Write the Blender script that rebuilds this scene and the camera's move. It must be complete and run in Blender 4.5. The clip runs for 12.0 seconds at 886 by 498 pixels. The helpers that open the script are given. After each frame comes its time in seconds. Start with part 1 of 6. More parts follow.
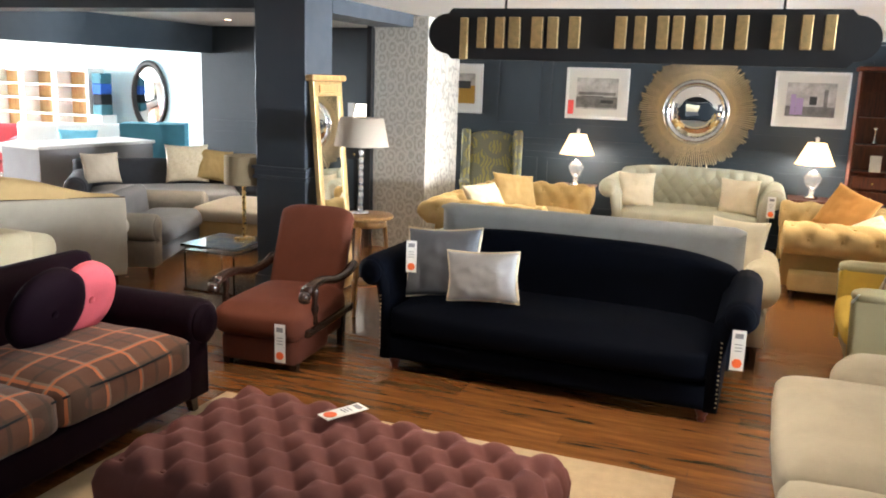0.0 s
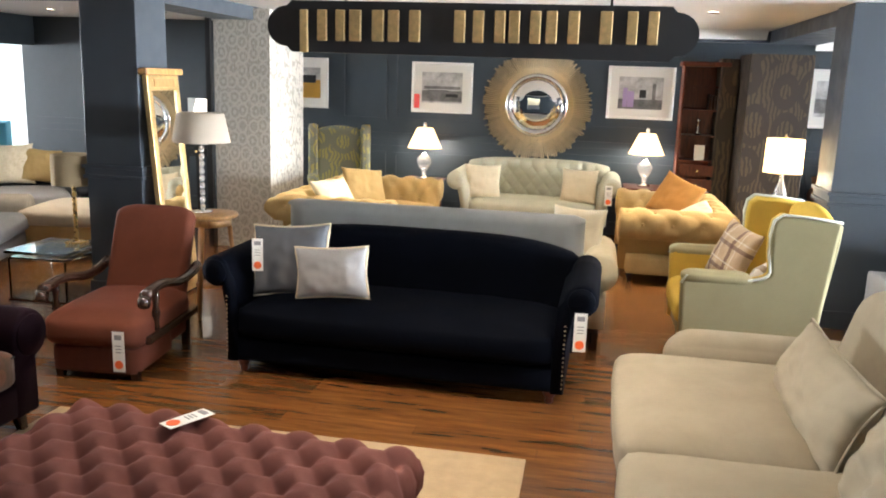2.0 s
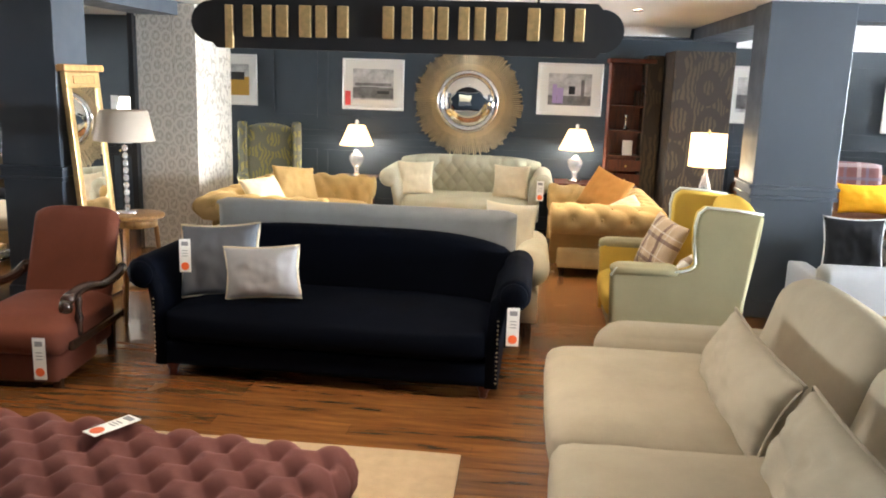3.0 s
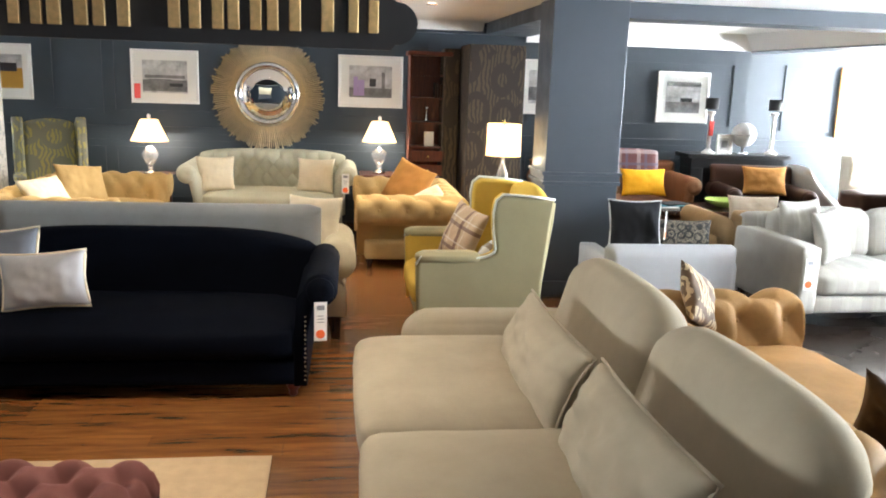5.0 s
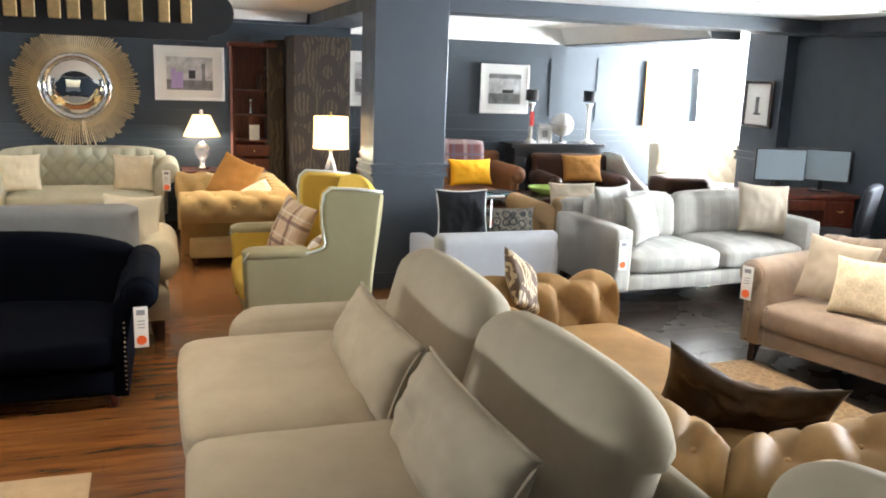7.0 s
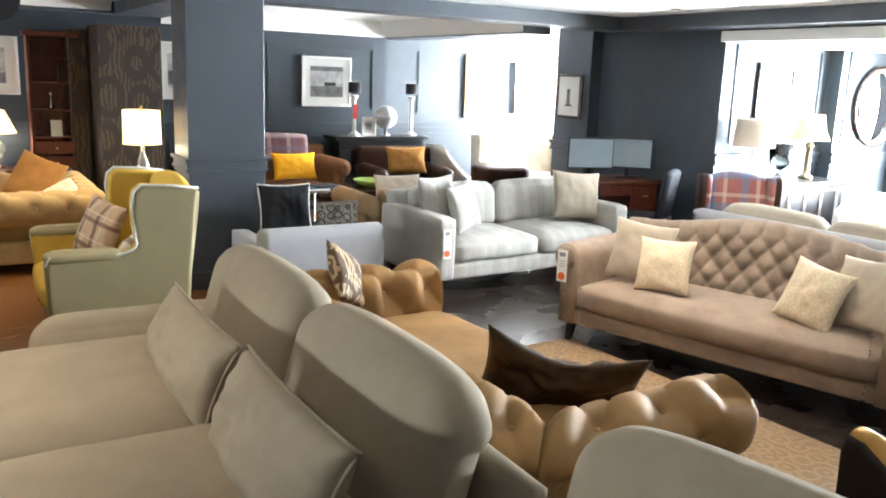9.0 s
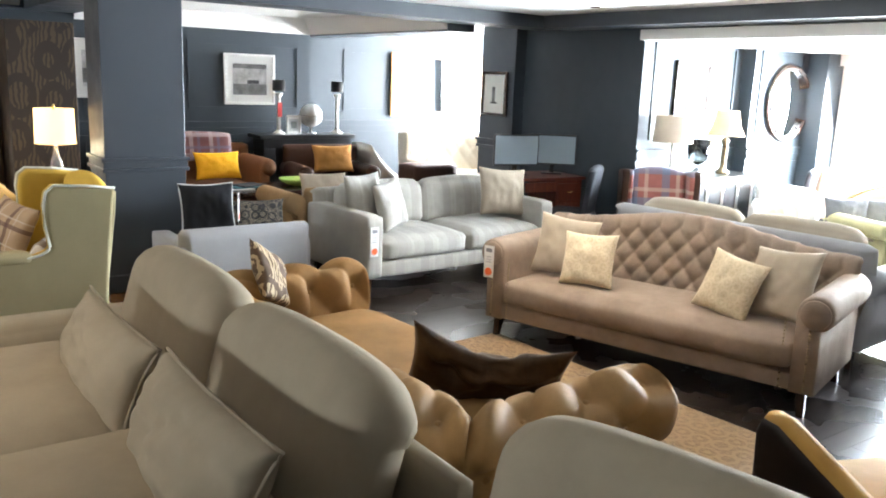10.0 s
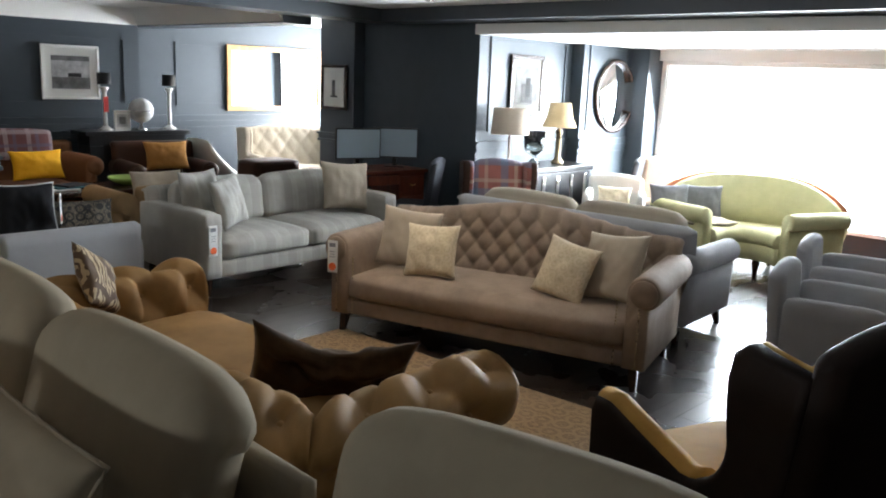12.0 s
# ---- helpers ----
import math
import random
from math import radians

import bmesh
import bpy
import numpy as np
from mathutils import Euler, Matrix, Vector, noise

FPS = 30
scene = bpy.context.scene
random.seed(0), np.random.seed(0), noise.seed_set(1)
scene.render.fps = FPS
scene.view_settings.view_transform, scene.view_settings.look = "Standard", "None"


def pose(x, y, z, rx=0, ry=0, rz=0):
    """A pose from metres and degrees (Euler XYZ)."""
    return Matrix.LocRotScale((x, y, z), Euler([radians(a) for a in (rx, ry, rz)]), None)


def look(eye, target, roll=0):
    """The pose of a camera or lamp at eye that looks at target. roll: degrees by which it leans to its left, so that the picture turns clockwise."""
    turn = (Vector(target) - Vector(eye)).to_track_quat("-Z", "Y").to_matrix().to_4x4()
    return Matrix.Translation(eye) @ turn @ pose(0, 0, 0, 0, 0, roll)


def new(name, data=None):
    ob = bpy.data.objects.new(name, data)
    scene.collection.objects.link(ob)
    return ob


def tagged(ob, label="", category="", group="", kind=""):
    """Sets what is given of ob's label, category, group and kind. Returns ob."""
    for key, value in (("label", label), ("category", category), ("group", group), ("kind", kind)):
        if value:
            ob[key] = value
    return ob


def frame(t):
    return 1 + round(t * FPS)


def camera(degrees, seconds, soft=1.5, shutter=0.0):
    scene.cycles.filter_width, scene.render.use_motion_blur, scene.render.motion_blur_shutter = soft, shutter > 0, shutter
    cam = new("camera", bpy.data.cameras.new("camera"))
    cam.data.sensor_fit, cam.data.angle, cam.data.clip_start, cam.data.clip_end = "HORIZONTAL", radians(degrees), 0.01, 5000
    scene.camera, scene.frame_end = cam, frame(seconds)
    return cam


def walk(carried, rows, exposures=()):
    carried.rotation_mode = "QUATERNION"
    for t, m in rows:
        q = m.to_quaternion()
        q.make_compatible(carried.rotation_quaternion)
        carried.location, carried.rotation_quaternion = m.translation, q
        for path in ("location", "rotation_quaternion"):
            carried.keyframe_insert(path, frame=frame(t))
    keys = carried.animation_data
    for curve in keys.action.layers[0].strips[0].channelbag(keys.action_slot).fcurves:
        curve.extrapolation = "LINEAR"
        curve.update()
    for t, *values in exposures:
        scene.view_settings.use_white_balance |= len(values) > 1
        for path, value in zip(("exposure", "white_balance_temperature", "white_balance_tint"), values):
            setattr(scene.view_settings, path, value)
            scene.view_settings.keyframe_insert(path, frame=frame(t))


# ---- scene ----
cam = camera(56.7, 12.0, 1.9)
PATH = [
    (0.0, pose(-0.131, -0.045, 1.804, 78.32, -1.91, 21.04)),
    (0.5, pose(-0.124, -0.033, 1.795, 78.39, -1.88, 18.30)),
    (1.0, pose(-0.117, -0.024, 1.790, 78.41, -1.89, 15.90)),
    (1.5, pose(-0.109, -0.018, 1.790, 78.40, -1.89, 13.30)),
    (2.0, pose(-0.100, -0.018, 1.794, 78.34, -1.91, 10.72)),
    (2.5, pose(-0.091, -0.013, 1.793, 78.34, -1.88, 8.36)),
    (4.5, pose(-0.054, 0.009, 1.785, 78.29, -1.91, -2.95)),
    (5.0, pose(-0.041, 0.012, 1.784, 78.26, -1.92, -7.21)),
    (5.5, pose(-0.034, 0.013, 1.786, 78.20, -2.00, -9.96)),
    (6.0, pose(-0.028, 0.015, 1.787, 78.17, -2.03, -12.10)),
    (6.5, pose(-0.013, 0.013, 1.788, 78.13, -1.99, -15.19)),
    (7.0, pose(0.002, 0.010, 1.789, 78.10, -1.99, -18.82)),
    (9.0, pose(0.062, -0.000, 1.777, 78.11, -2.14, -30.64)),
    (9.5, pose(0.079, -0.004, 1.768, 78.19, -2.12, -33.21)),
    (10.0, pose(0.087, -0.006, 1.765, 78.21, -2.16, -35.59)),
    (10.5, pose(0.103, -0.008, 1.761, 78.23, -2.13, -38.09)),
    (11.0, pose(0.110, -0.009, 1.759, 78.24, -2.19, -40.89)),
    (11.5, pose(0.121, -0.013, 1.757, 78.25, -2.21, -43.28)),
    (12.0, pose(0.131, -0.012, 1.754, 78.25, -2.24, -46.30)),
]
walk(cam, PATH, [(0.0, 1.05), (2.5, 1.05), (4.5, 0.88), (6.0, 0.98), (7.0, 0.72), (9.0, 0.62), (10.5, 0.22), (11.0, 0.0), (12.0, -0.95)])

# ---- light ----
world = bpy.data.worlds.new("world")
scene.world = world
world.use_nodes = True
_wn = world.node_tree
_sky = _wn.nodes.new("ShaderNodeTexSky")
_sky.sky_type = "NISHITA"
_sky.sun_disc = False
_sky.sun_elevation = radians(35)
_sky.sun_rotation = radians(120)
_bg = _wn.nodes["Background"]
_bg.inputs["Strength"].default_value = 0.12
_wn.links.new(_sky.outputs[0], _bg.inputs[0])


def area_lamp(name, m, sx, sy, watts, color=(1, 1, 1), spread=180):
    d = bpy.data.lights.new(name, "AREA")
    d.shape, d.size, d.size_y, d.energy, d.color = "RECTANGLE", sx, sy, watts, color
    d.spread = radians(spread)
    ob = new(name, d)
    ob.matrix_basis = m
    return ob


def point_lamp(name, p, watts, color, radius=0.05):
    d = bpy.data.lights.new(name, "POINT")
    d.energy, d.color, d.shadow_soft_size = watts, color, radius
    ob = new(name, d)
    ob.location = p
    return ob


# daylight through the shop window, then two lamps set in added, unseen windows
area_lamp("window_daylight", look((9.56, 3.85, 1.15), (5.5, 4.1, -0.6)), 2.7, 1.65, 1900, (0.80, 0.90, 1.0), 155)
# lamp in an unseen window, added to brighten the far picture wall
area_lamp("unseen_window_fill", look((9.15, 9.2, 1.35), (4.0, 9.4, 1.2)), 1.9, 1.5, 1500, (0.88, 0.94, 1.0))
# added to brighten the side room; its windows are out of view
area_lamp("side_room_fill", look((-15.6, 9.5, 1.6), (-12.5, 9.6, 0.6)), 7.0, 1.6, 800, (0.86, 0.94, 1.0), 110)



def spot_lamp(name, p, watts, color, degrees=120):
    d = bpy.data.lights.new(name, "SPOT")
    d.energy, d.color, d.spot_size, d.spot_blend, d.shadow_soft_size = watts, color, radians(degrees), 0.9, 0.16
    ob = new(name, d)
    ob.location = p
    return ob


# the four at y below 5.3 are unseen, placed to brighten the seating
for _x, _y, _w in ((-5.0, 7.0, 95), (-2.2, 7.6, 85), (-0.9, 7.6, 100), (0.8, 7.6, 110), (-2.8, 3.6, 80), (-0.5, 3.5, 125), (3.2, 8.4, 40), (3.5, 3.6, 135), (0.3, 5.2, 45)):
    spot_lamp("downlight_and_fill_lamp", (_x, _y, 2.40), _w, (1.0, 0.86, 0.69))

# ---- materials ----


def nodes_of(name):
    m = bpy.data.materials.new(name)
    m.use_nodes = True
    nt = m.node_tree
    return m, nt, nt.nodes["Principled BSDF"]


def ramp(nt, fac, stops):
    r = nt.nodes.new("ShaderNodeValToRGB")
    els = r.color_ramp.elements
    els[0].position, els[0].color = stops[0][0], (*stops[0][1], 1)
    els[1].position, els[1].color = stops[-1][0], (*stops[-1][1], 1)
    for p, c in stops[1:-1]:
        e = els.new(p)
        e.color = (*c, 1)
    nt.links.new(fac, r.inputs[0])
    return r.outputs[0]


def tex(nt, kind, scale, coord="Object", stretch=None, **values):
    tc = nt.nodes.new("ShaderNodeNewGeometry" if coord == "Position" else "ShaderNodeTexCoord")
    out = tc.outputs[coord]
    if stretch:
        mp = nt.nodes.new("ShaderNodeMapping")
        mp.inputs["Scale"].default_value = stretch
        nt.links.new(out, mp.inputs[0])
        out = mp.outputs[0]
    n = nt.nodes.new(kind)
    n.inputs["Scale"].default_value = scale
    for k, v in values.items():
        n.inputs[k].default_value = v
    nt.links.new(out, n.inputs["Vector"])
    return n


def bump(nt, height, bs, strength=0.2, distance=0.01):
    b = nt.nodes.new("ShaderNodeBump")
    b.inputs["Strength"].default_value, b.inputs["Distance"].default_value = strength, distance
    nt.links.new(height, b.inputs["Height"])
    nt.links.new(b.outputs[0], bs.inputs["Normal"])


def shade(c, k):
    return tuple(min(1.0, v * k) for v in c)


def fabric(name, c, sheen=0.3, rough=0.85, vary=0.16, weave=350, patch=5.0, spec=0.15):
    m, nt, bs = nodes_of(name)
    big = tex(nt, "ShaderNodeTexNoise", patch, Detail=5.0, Roughness=0.62)
    col = ramp(nt, big.outputs["Fac"], [(0.28, shade(c, 1 - vary)), (0.5, c), (0.74, shade(c, 1 + vary))])
    nt.links.new(col, bs.inputs["Base Color"])
    bs.inputs["Roughness"].default_value = rough
    bs.inputs["Sheen Weight"].default_value = sheen
    bs.inputs["Sheen Roughness"].default_value = 0.45
    bs.inputs["Sheen Tint"].default_value = (*shade(c, 1.6), 1)
    bs.inputs["Specular IOR Level"].default_value = spec
    fine = tex(nt, "ShaderNodeTexNoise", weave, Detail=2.0)
    bump(nt, fine.outputs["Fac"], bs, 0.25, 0.004)
    return m


def math_node(nt, op, a, b=None):
    n = nt.nodes.new("ShaderNodeMath")
    n.operation = op
    for i, v in enumerate((a, b)):
        if v is None:
            continue
        if isinstance(v, (int, float)):
            n.inputs[i].default_value = v
        else:
            nt.links.new(v, n.inputs[i])
    return n.outputs[0]


def mix(nt, fac, a, b):
    n = nt.nodes.new("ShaderNodeMix")
    n.data_type = "RGBA"
    for s, v in ((0, fac), (6, a), (7, b)):
        if isinstance(v, tuple):
            n.inputs[s].default_value = (*v, 1)
        elif isinstance(v, (int, float)):
            n.inputs[s].default_value = v
        else:
            nt.links.new(v, n.inputs[s])
    return n.outputs[2]


def plaid(name, base, bands, period=0.16, axes=("X", "Y"), sheen=0.15):
    """bands: (start, width, colour, strength) as fractions of the period, woven both ways."""
    m, nt, bs = nodes_of(name)
    tc = nt.nodes.new("ShaderNodeTexCoord")
    sp = nt.nodes.new("ShaderNodeSeparateXYZ")
    nt.links.new(tc.outputs["Object"], sp.inputs[0])
    noise_t = tex(nt, "ShaderNodeTexNoise", 6.0, Detail=4.0)
    col = ramp(nt, noise_t.outputs["Fac"], [(0.3, shade(base, 0.85)), (0.7, shade(base, 1.15))])
    for ax in axes:
        f = math_node(nt, "FRACT", math_node(nt, "ADD", math_node(nt, "DIVIDE", sp.outputs[ax], period), 50.0))
        for s, w, c, k in bands:
            inside = math_node(nt, "MULTIPLY", math_node(nt, "GREATER_THAN", f, s), math_node(nt, "LESS_THAN", f, s + w))
            col = mix(nt, math_node(nt, "MULTIPLY", inside, k), col, c)
    nt.links.new(col, bs.inputs["Base Color"])
    bs.inputs["Roughness"].default_value = 0.9
    bs.inputs["Sheen Weight"].default_value = sheen
    bs.inputs["Specular IOR Level"].default_value = 0.15
    fine = tex(nt, "ShaderNodeTexNoise", 300, Detail=2.0)
    bump(nt, fine.outputs["Fac"], bs, 0.3, 0.004)
    return m


def paint(name, c, rough=0.55, vary=0.05):
    m, nt, bs = nodes_of(name)
    big = tex(nt, "ShaderNodeTexNoise", 1.3, Detail=6.0, Roughness=0.6)
    nt.links.new(ramp(nt, big.outputs["Fac"], [(0.3, shade(c, 1 - vary)), (0.7, shade(c, 1 + vary))]), bs.inputs["Base Color"])
    rg = tex(nt, "ShaderNodeTexNoise", 7.0, Detail=3.0)
    nt.links.new(ramp(nt, rg.outputs["Fac"], [(0.3, (rough - 0.06,) * 3), (0.7, (rough + 0.08,) * 3)]), bs.inputs["Roughness"])
    fine = tex(nt, "ShaderNodeTexNoise", 140, Detail=2.0)
    bump(nt, fine.outputs["Fac"], bs, 0.06, 0.004)
    return m


def wood(name, dark, light, rough=0.35, scale=3.0, stretch=(1, 12, 12), per_object=0.0, coat=0.0, coord="Object"):
    m, nt, bs = nodes_of(name)
    grain = tex(nt, "ShaderNodeTexNoise", scale, coord, stretch, Detail=7.0, Roughness=0.65, Distortion=0.4)
    col = ramp(nt, grain.outputs["Fac"], [(0.3, dark), (0.68, light)])
    if per_object:
        oi = nt.nodes.new("ShaderNodeObjectInfo")
        geo = nt.nodes.new("ShaderNodeNewGeometry")
        rnd = math_node(nt, "FRACT", math_node(nt, "ADD", oi.outputs["Random"], geo.outputs["Random Per Island"]))
        tone = ramp(nt, rnd, [(0.0, (1 - per_object,) * 3), (0.55, (1.0, 1.0, 1.0)), (1.0, (1 + per_object * 0.6, 1 + per_object * 0.5, 1 + per_object * 0.35))])
        n = nt.nodes.new("ShaderNodeMix")
        n.data_type, n.blend_type = "RGBA", "MULTIPLY"
        n.inputs[0].default_value = 1.0
        nt.links.new(col, n.inputs[6])
        nt.links.new(tone, n.inputs[7])
        col = n.outputs[2]
    nt.links.new(col, bs.inputs["Base Color"])
    sm = tex(nt, "ShaderNodeTexNoise", 2.0, coord, Detail=3.0)
    nt.links.new(ramp(nt, sm.outputs["Fac"], [(0.2, (rough - 0.02,) * 3), (0.8, (rough + 0.03,) * 3)]), bs.inputs["Roughness"])
    bs.inputs["Coat Weight"].default_value = coat
    bump(nt, grain.outputs["Fac"], bs, 0.05, 0.003)
    return m


def metal(name, c, rough=0.25):
    m, nt, bs = nodes_of(name)
    bs.inputs["Metallic"].default_value = 1.0
    sm = tex(nt, "ShaderNodeTexNoise", 30.0, Detail=4.0)
    nt.links.new(ramp(nt, sm.outputs["Fac"], [(0.3, shade(c, 0.8)), (0.7, shade(c, 1.1))]), bs.inputs["Base Color"])
    nt.links.new(ramp(nt, sm.outputs["Fac"], [(0.3, (max(0.02, rough - 0.08),) * 3), (0.7, (rough + 0.1,) * 3)]), bs.inputs["Roughness"])
    return m


def plain(name, c, rough=0.5, metallic=0.0, emit=0.0, trans=0.0, ior=1.45):
    m, nt, bs = nodes_of(name)
    bs.inputs["Base Color"].default_value = (*c, 1)
    bs.inputs["Roughness"].default_value = rough
    bs.inputs["Metallic"].default_value = metallic
    bs.inputs["Transmission Weight"].default_value = trans
    bs.inputs["IOR"].default_value = ior
    if emit:
        bs.inputs["Emission Color"].default_value = (*c, 1)
        bs.inputs["Emission Strength"].default_value = emit
    return m


def print_pattern(name, ground, figure, scale=4.0, rough=0.6, metallic=0.0, stretch=(1, 1, 1)):
    """Damask-like figures: warped rings over a ground."""
    m, nt, bs = nodes_of(name)
    v = tex(nt, "ShaderNodeTexVoronoi", scale, stretch=stretch, Randomness=0.35)
    w = tex(nt, "ShaderNodeTexWave", scale * 2.2, stretch=stretch, Distortion=9.0, Detail=2.0)
    f1 = math_node(nt, "FRACT", math_node(nt, "MULTIPLY", v.outputs["Distance"], 2.6))
    f = math_node(nt, "MULTIPLY", math_node(nt, "GREATER_THAN", f1, 0.42), math_node(nt, "GREATER_THAN", w.outputs["Fac"], 0.42))
    nt.links.new(mix(nt, f, ground, figure), bs.inputs["Base Color"])
    bs.inputs["Roughness"].default_value = rough
    bs.inputs["Metallic"].default_value = metallic
    fine = tex(nt, "ShaderNodeTexNoise", 260, Detail=2.0)
    bump(nt, fine.outputs["Fac"], bs, 0.15, 0.004)
    return m


SLATE = paint("slate_wall_paint", (0.030, 0.041, 0.052), 0.5)
SLATE_COL = paint("slate_column_paint", (0.042, 0.050, 0.062), 0.45)
CEIL = paint("white_ceiling_paint", (0.78, 0.77, 0.74), 0.8, 0.03)
PALEBLUE = paint("pale_blue_paint", (0.42, 0.60, 0.66), 0.6)
FLOOR_WARM = wood("oiled_brown_boards", (0.085, 0.032, 0.010), (0.215, 0.086, 0.024), 0.25, 2.2, (1, 9, 9), 0.22, 0.15, "Position")
FLOOR_DARK = wood("dark_stained_boards", (0.018, 0.013, 0.011), (0.036, 0.026, 0.021), 0.27, 2.2, (1, 9, 9), 0.18, 0.0, "Position")
UNDER = plain("board_joint_dark", (0.012, 0.008, 0.005), 0.9)
MAHOG = wood("mahogany", (0.06, 0.011, 0.004), (0.18, 0.036, 0.013), 0.42, 4, (12, 12, 1.2))
DARKWOOD = wood("dark_turned_wood", (0.014, 0.007, 0.005), (0.045, 0.02, 0.012), 0.25, 5, (9, 9, 1))
HONEY = wood("honey_wood", (0.28, 0.13, 0.04), (0.55, 0.30, 0.11), 0.35, 4, (8, 8, 1))
OAK = wood("golden_oak", (0.42, 0.24, 0.09), (0.66, 0.44, 0.2), 0.45, 4, (8, 8, 1))
BLACKLACQ = plain("black_lacquer", (0.012, 0.012, 0.013), 0.3)
GOLD = metal("gold_leaf", (0.70, 0.50, 0.24), 0.45)
BRASS = metal("brass", (0.75, 0.52, 0.2), 0.28)
SILVERLEAF = metal("champagne_leaf", (0.78, 0.66, 0.46), 0.42)
CHROME = metal("chrome", (0.8, 0.8, 0.82), 0.12)
STUD = metal("antique_stud", (0.42, 0.33, 0.2), 0.3)
MIRROR = plain("mirror_glass", (0.93, 0.94, 0.94), 0.01, 1.0)
GLASS = plain("clear_glass", (0.95, 1.0, 0.98), 0.02, 0.0, 0.0, 1.0)
PANE = plain("window_glass", (1.0, 1.0, 1.0), 0.0, 0.0, 0.0, 1.0, 1.0)
CRYSTAL = plain("crystal", (0.9, 0.92, 0.95), 0.05, 0.0, 0.0, 0.8, 1.5)
WHITECARD = plain("white_card", (0.8, 0.8, 0.78), 0.5)
ORANGEDOT = plain("orange_print", (0.85, 0.15, 0.04), 0.5)
INKBAR = plain("grey_print", (0.25, 0.25, 0.27), 0.6)
WHITEFRAME = paint("white_frame_paint", (0.72, 0.71, 0.68), 0.4)
MOUNT = plain("mount_board", (0.78, 0.78, 0.75), 0.7)
SIGNBLACK = paint("sign_charcoal", (0.010, 0.010, 0.012), 0.5)

NAVY = fabric("navy_velvet", (0.0013, 0.0020, 0.0046), 0.03, 0.7, 0.25, spec=0.04)
MAUVE = fabric("mauve_velvet", (0.150, 0.055, 0.047), 0.28, 0.7, 0.12)
RUST = fabric("rust_brown_cloth", (0.115, 0.034, 0.020), 0.25, 0.85, 0.12)
AUBERGINE = fabric("aubergine_velvet", (0.007, 0.0022, 0.005), 0.08, 0.75, 0.2, spec=0.06)
PINKV = fabric("rose_pink_velvet", (0.55, 0.10, 0.12), 0.4, 0.7, 0.1)
PLAIDBROWN = plaid("brown_orange_plaid", (0.115, 0.050, 0.030), [(0.1, 0.07, (0.55, 0.16, 0.06), 0.75), (0.17, 0.05, (0.28, 0.2, 0.14), 0.6), (0.6, 0.1, (0.05, 0.035, 0.025), 0.6)], 0.21)
SILVERV = fabric("silver_grey_velvet", (0.275, 0.272, 0.26), 0.35, 0.7, 0.1)
CREAMV = fabric("cream_velvet", (0.52, 0.44, 0.29), 0.35, 0.75, 0.1)
GOLDTAN = fabric("golden_tan_velvet", (0.44, 0.30, 0.125), 0.4, 0.7, 0.15)
AMBERGOLD = fabric("amber_gold_velvet", (0.42, 0.235, 0.06), 0.1, 0.75, 0.15)
GOLDCUSH = fabric("old_gold_cloth", (0.36, 0.24, 0.10), 0.3, 0.8, 0.1)
AMBERCUSH = fabric("amber_cloth", (0.36, 0.17, 0.045), 0.3, 0.8, 0.1)
EAUDENIL = fabric("pale_sage_velvet", (0.46, 0.44, 0.33), 0.35, 0.75, 0.08)
CREAMCUSH = fabric("cream_cushion_cloth", (0.70, 0.60, 0.43), 0.2, 0.85, 0.06)
MUSTARD = fabric("mustard_cloth", (0.52, 0.34, 0.06), 0.2, 0.85, 0.08)
MINT = fabric("pale_mint_cloth", (0.30, 0.26, 0.15), 0.08, 0.85, 0.06)
PIPE = fabric("pale_piping", (0.55, 0.56, 0.48), 0.1, 0.85, 0.05)
CHECKTAN = plaid("tan_check", (0.42, 0.30, 0.19), [(0.2, 0.16, (0.13, 0.07, 0.06), 0.75), (0.55, 0.06, (0.6, 0.52, 0.42), 0.6)], 0.17, ("X", "Z"))
CHECKWHITE = plaid("white_tan_check", (0.6, 0.56, 0.48), [(0.15, 0.2, (0.22, 0.14, 0.08), 0.8), (0.55, 0.1, (0.2, 0.2, 0.22), 0.6)], 0.2, ("X", "Z"))
TAUPE = fabric("taupe_cotton_velvet", (0.315, 0.262, 0.188), 0.02, 0.85, 0.09, spec=0.05)
TAUPEDARK = fabric("taupe_piping", (0.12, 0.105, 0.075), 0.1, 0.9, 0.05)
CAMEL = fabric("camel_velvet", (0.33, 0.192, 0.078), 0.12, 0.65, 0.3, 350, 3.0)
BROWNLUX = fabric("dark_bronze_velvet", (0.05, 0.026, 0.010), 0.25, 0.45, 0.5, 120, 9)
MOCHA = fabric("mocha_chenille", (0.30, 0.228, 0.175), 0.18, 0.75, 0.24)
LINEN = fabric("linen_cushion_cloth", (0.40, 0.335, 0.26), 0.2, 0.85, 0.07)
CREAMPRINT = print_pattern("cream_damask_cloth", (0.66, 0.56, 0.40), (0.55, 0.45, 0.30), 16, 0.8)
GREYCLOTH = fabric("pale_grey_cloth", (0.34, 0.335, 0.34), 0.2, 0.85, 0.06)
GREYWOOL = fabric("mid_grey_wool", (0.15, 0.15, 0.155), 0.2, 0.85, 0.1)
DARKVELV = fabric("dark_grey_velvet", (0.035, 0.036, 0.042), 0.5, 0.65, 0.25)
BEIGECLOTH = fabric("beige_cloth", (0.42, 0.36, 0.28), 0.2, 0.85, 0.08)
APRICOT = fabric("apricot_velvet", (0.52, 0.35, 0.16), 0.3, 0.8, 0.1)
GREENV = fabric("chartreuse_velvet", (0.46, 0.43, 0.24), 0.1, 0.75, 0.12)
ESPRESSO = fabric("espresso_cloth", (0.014, 0.008, 0.006), 0.05, 0.6, 0.2)
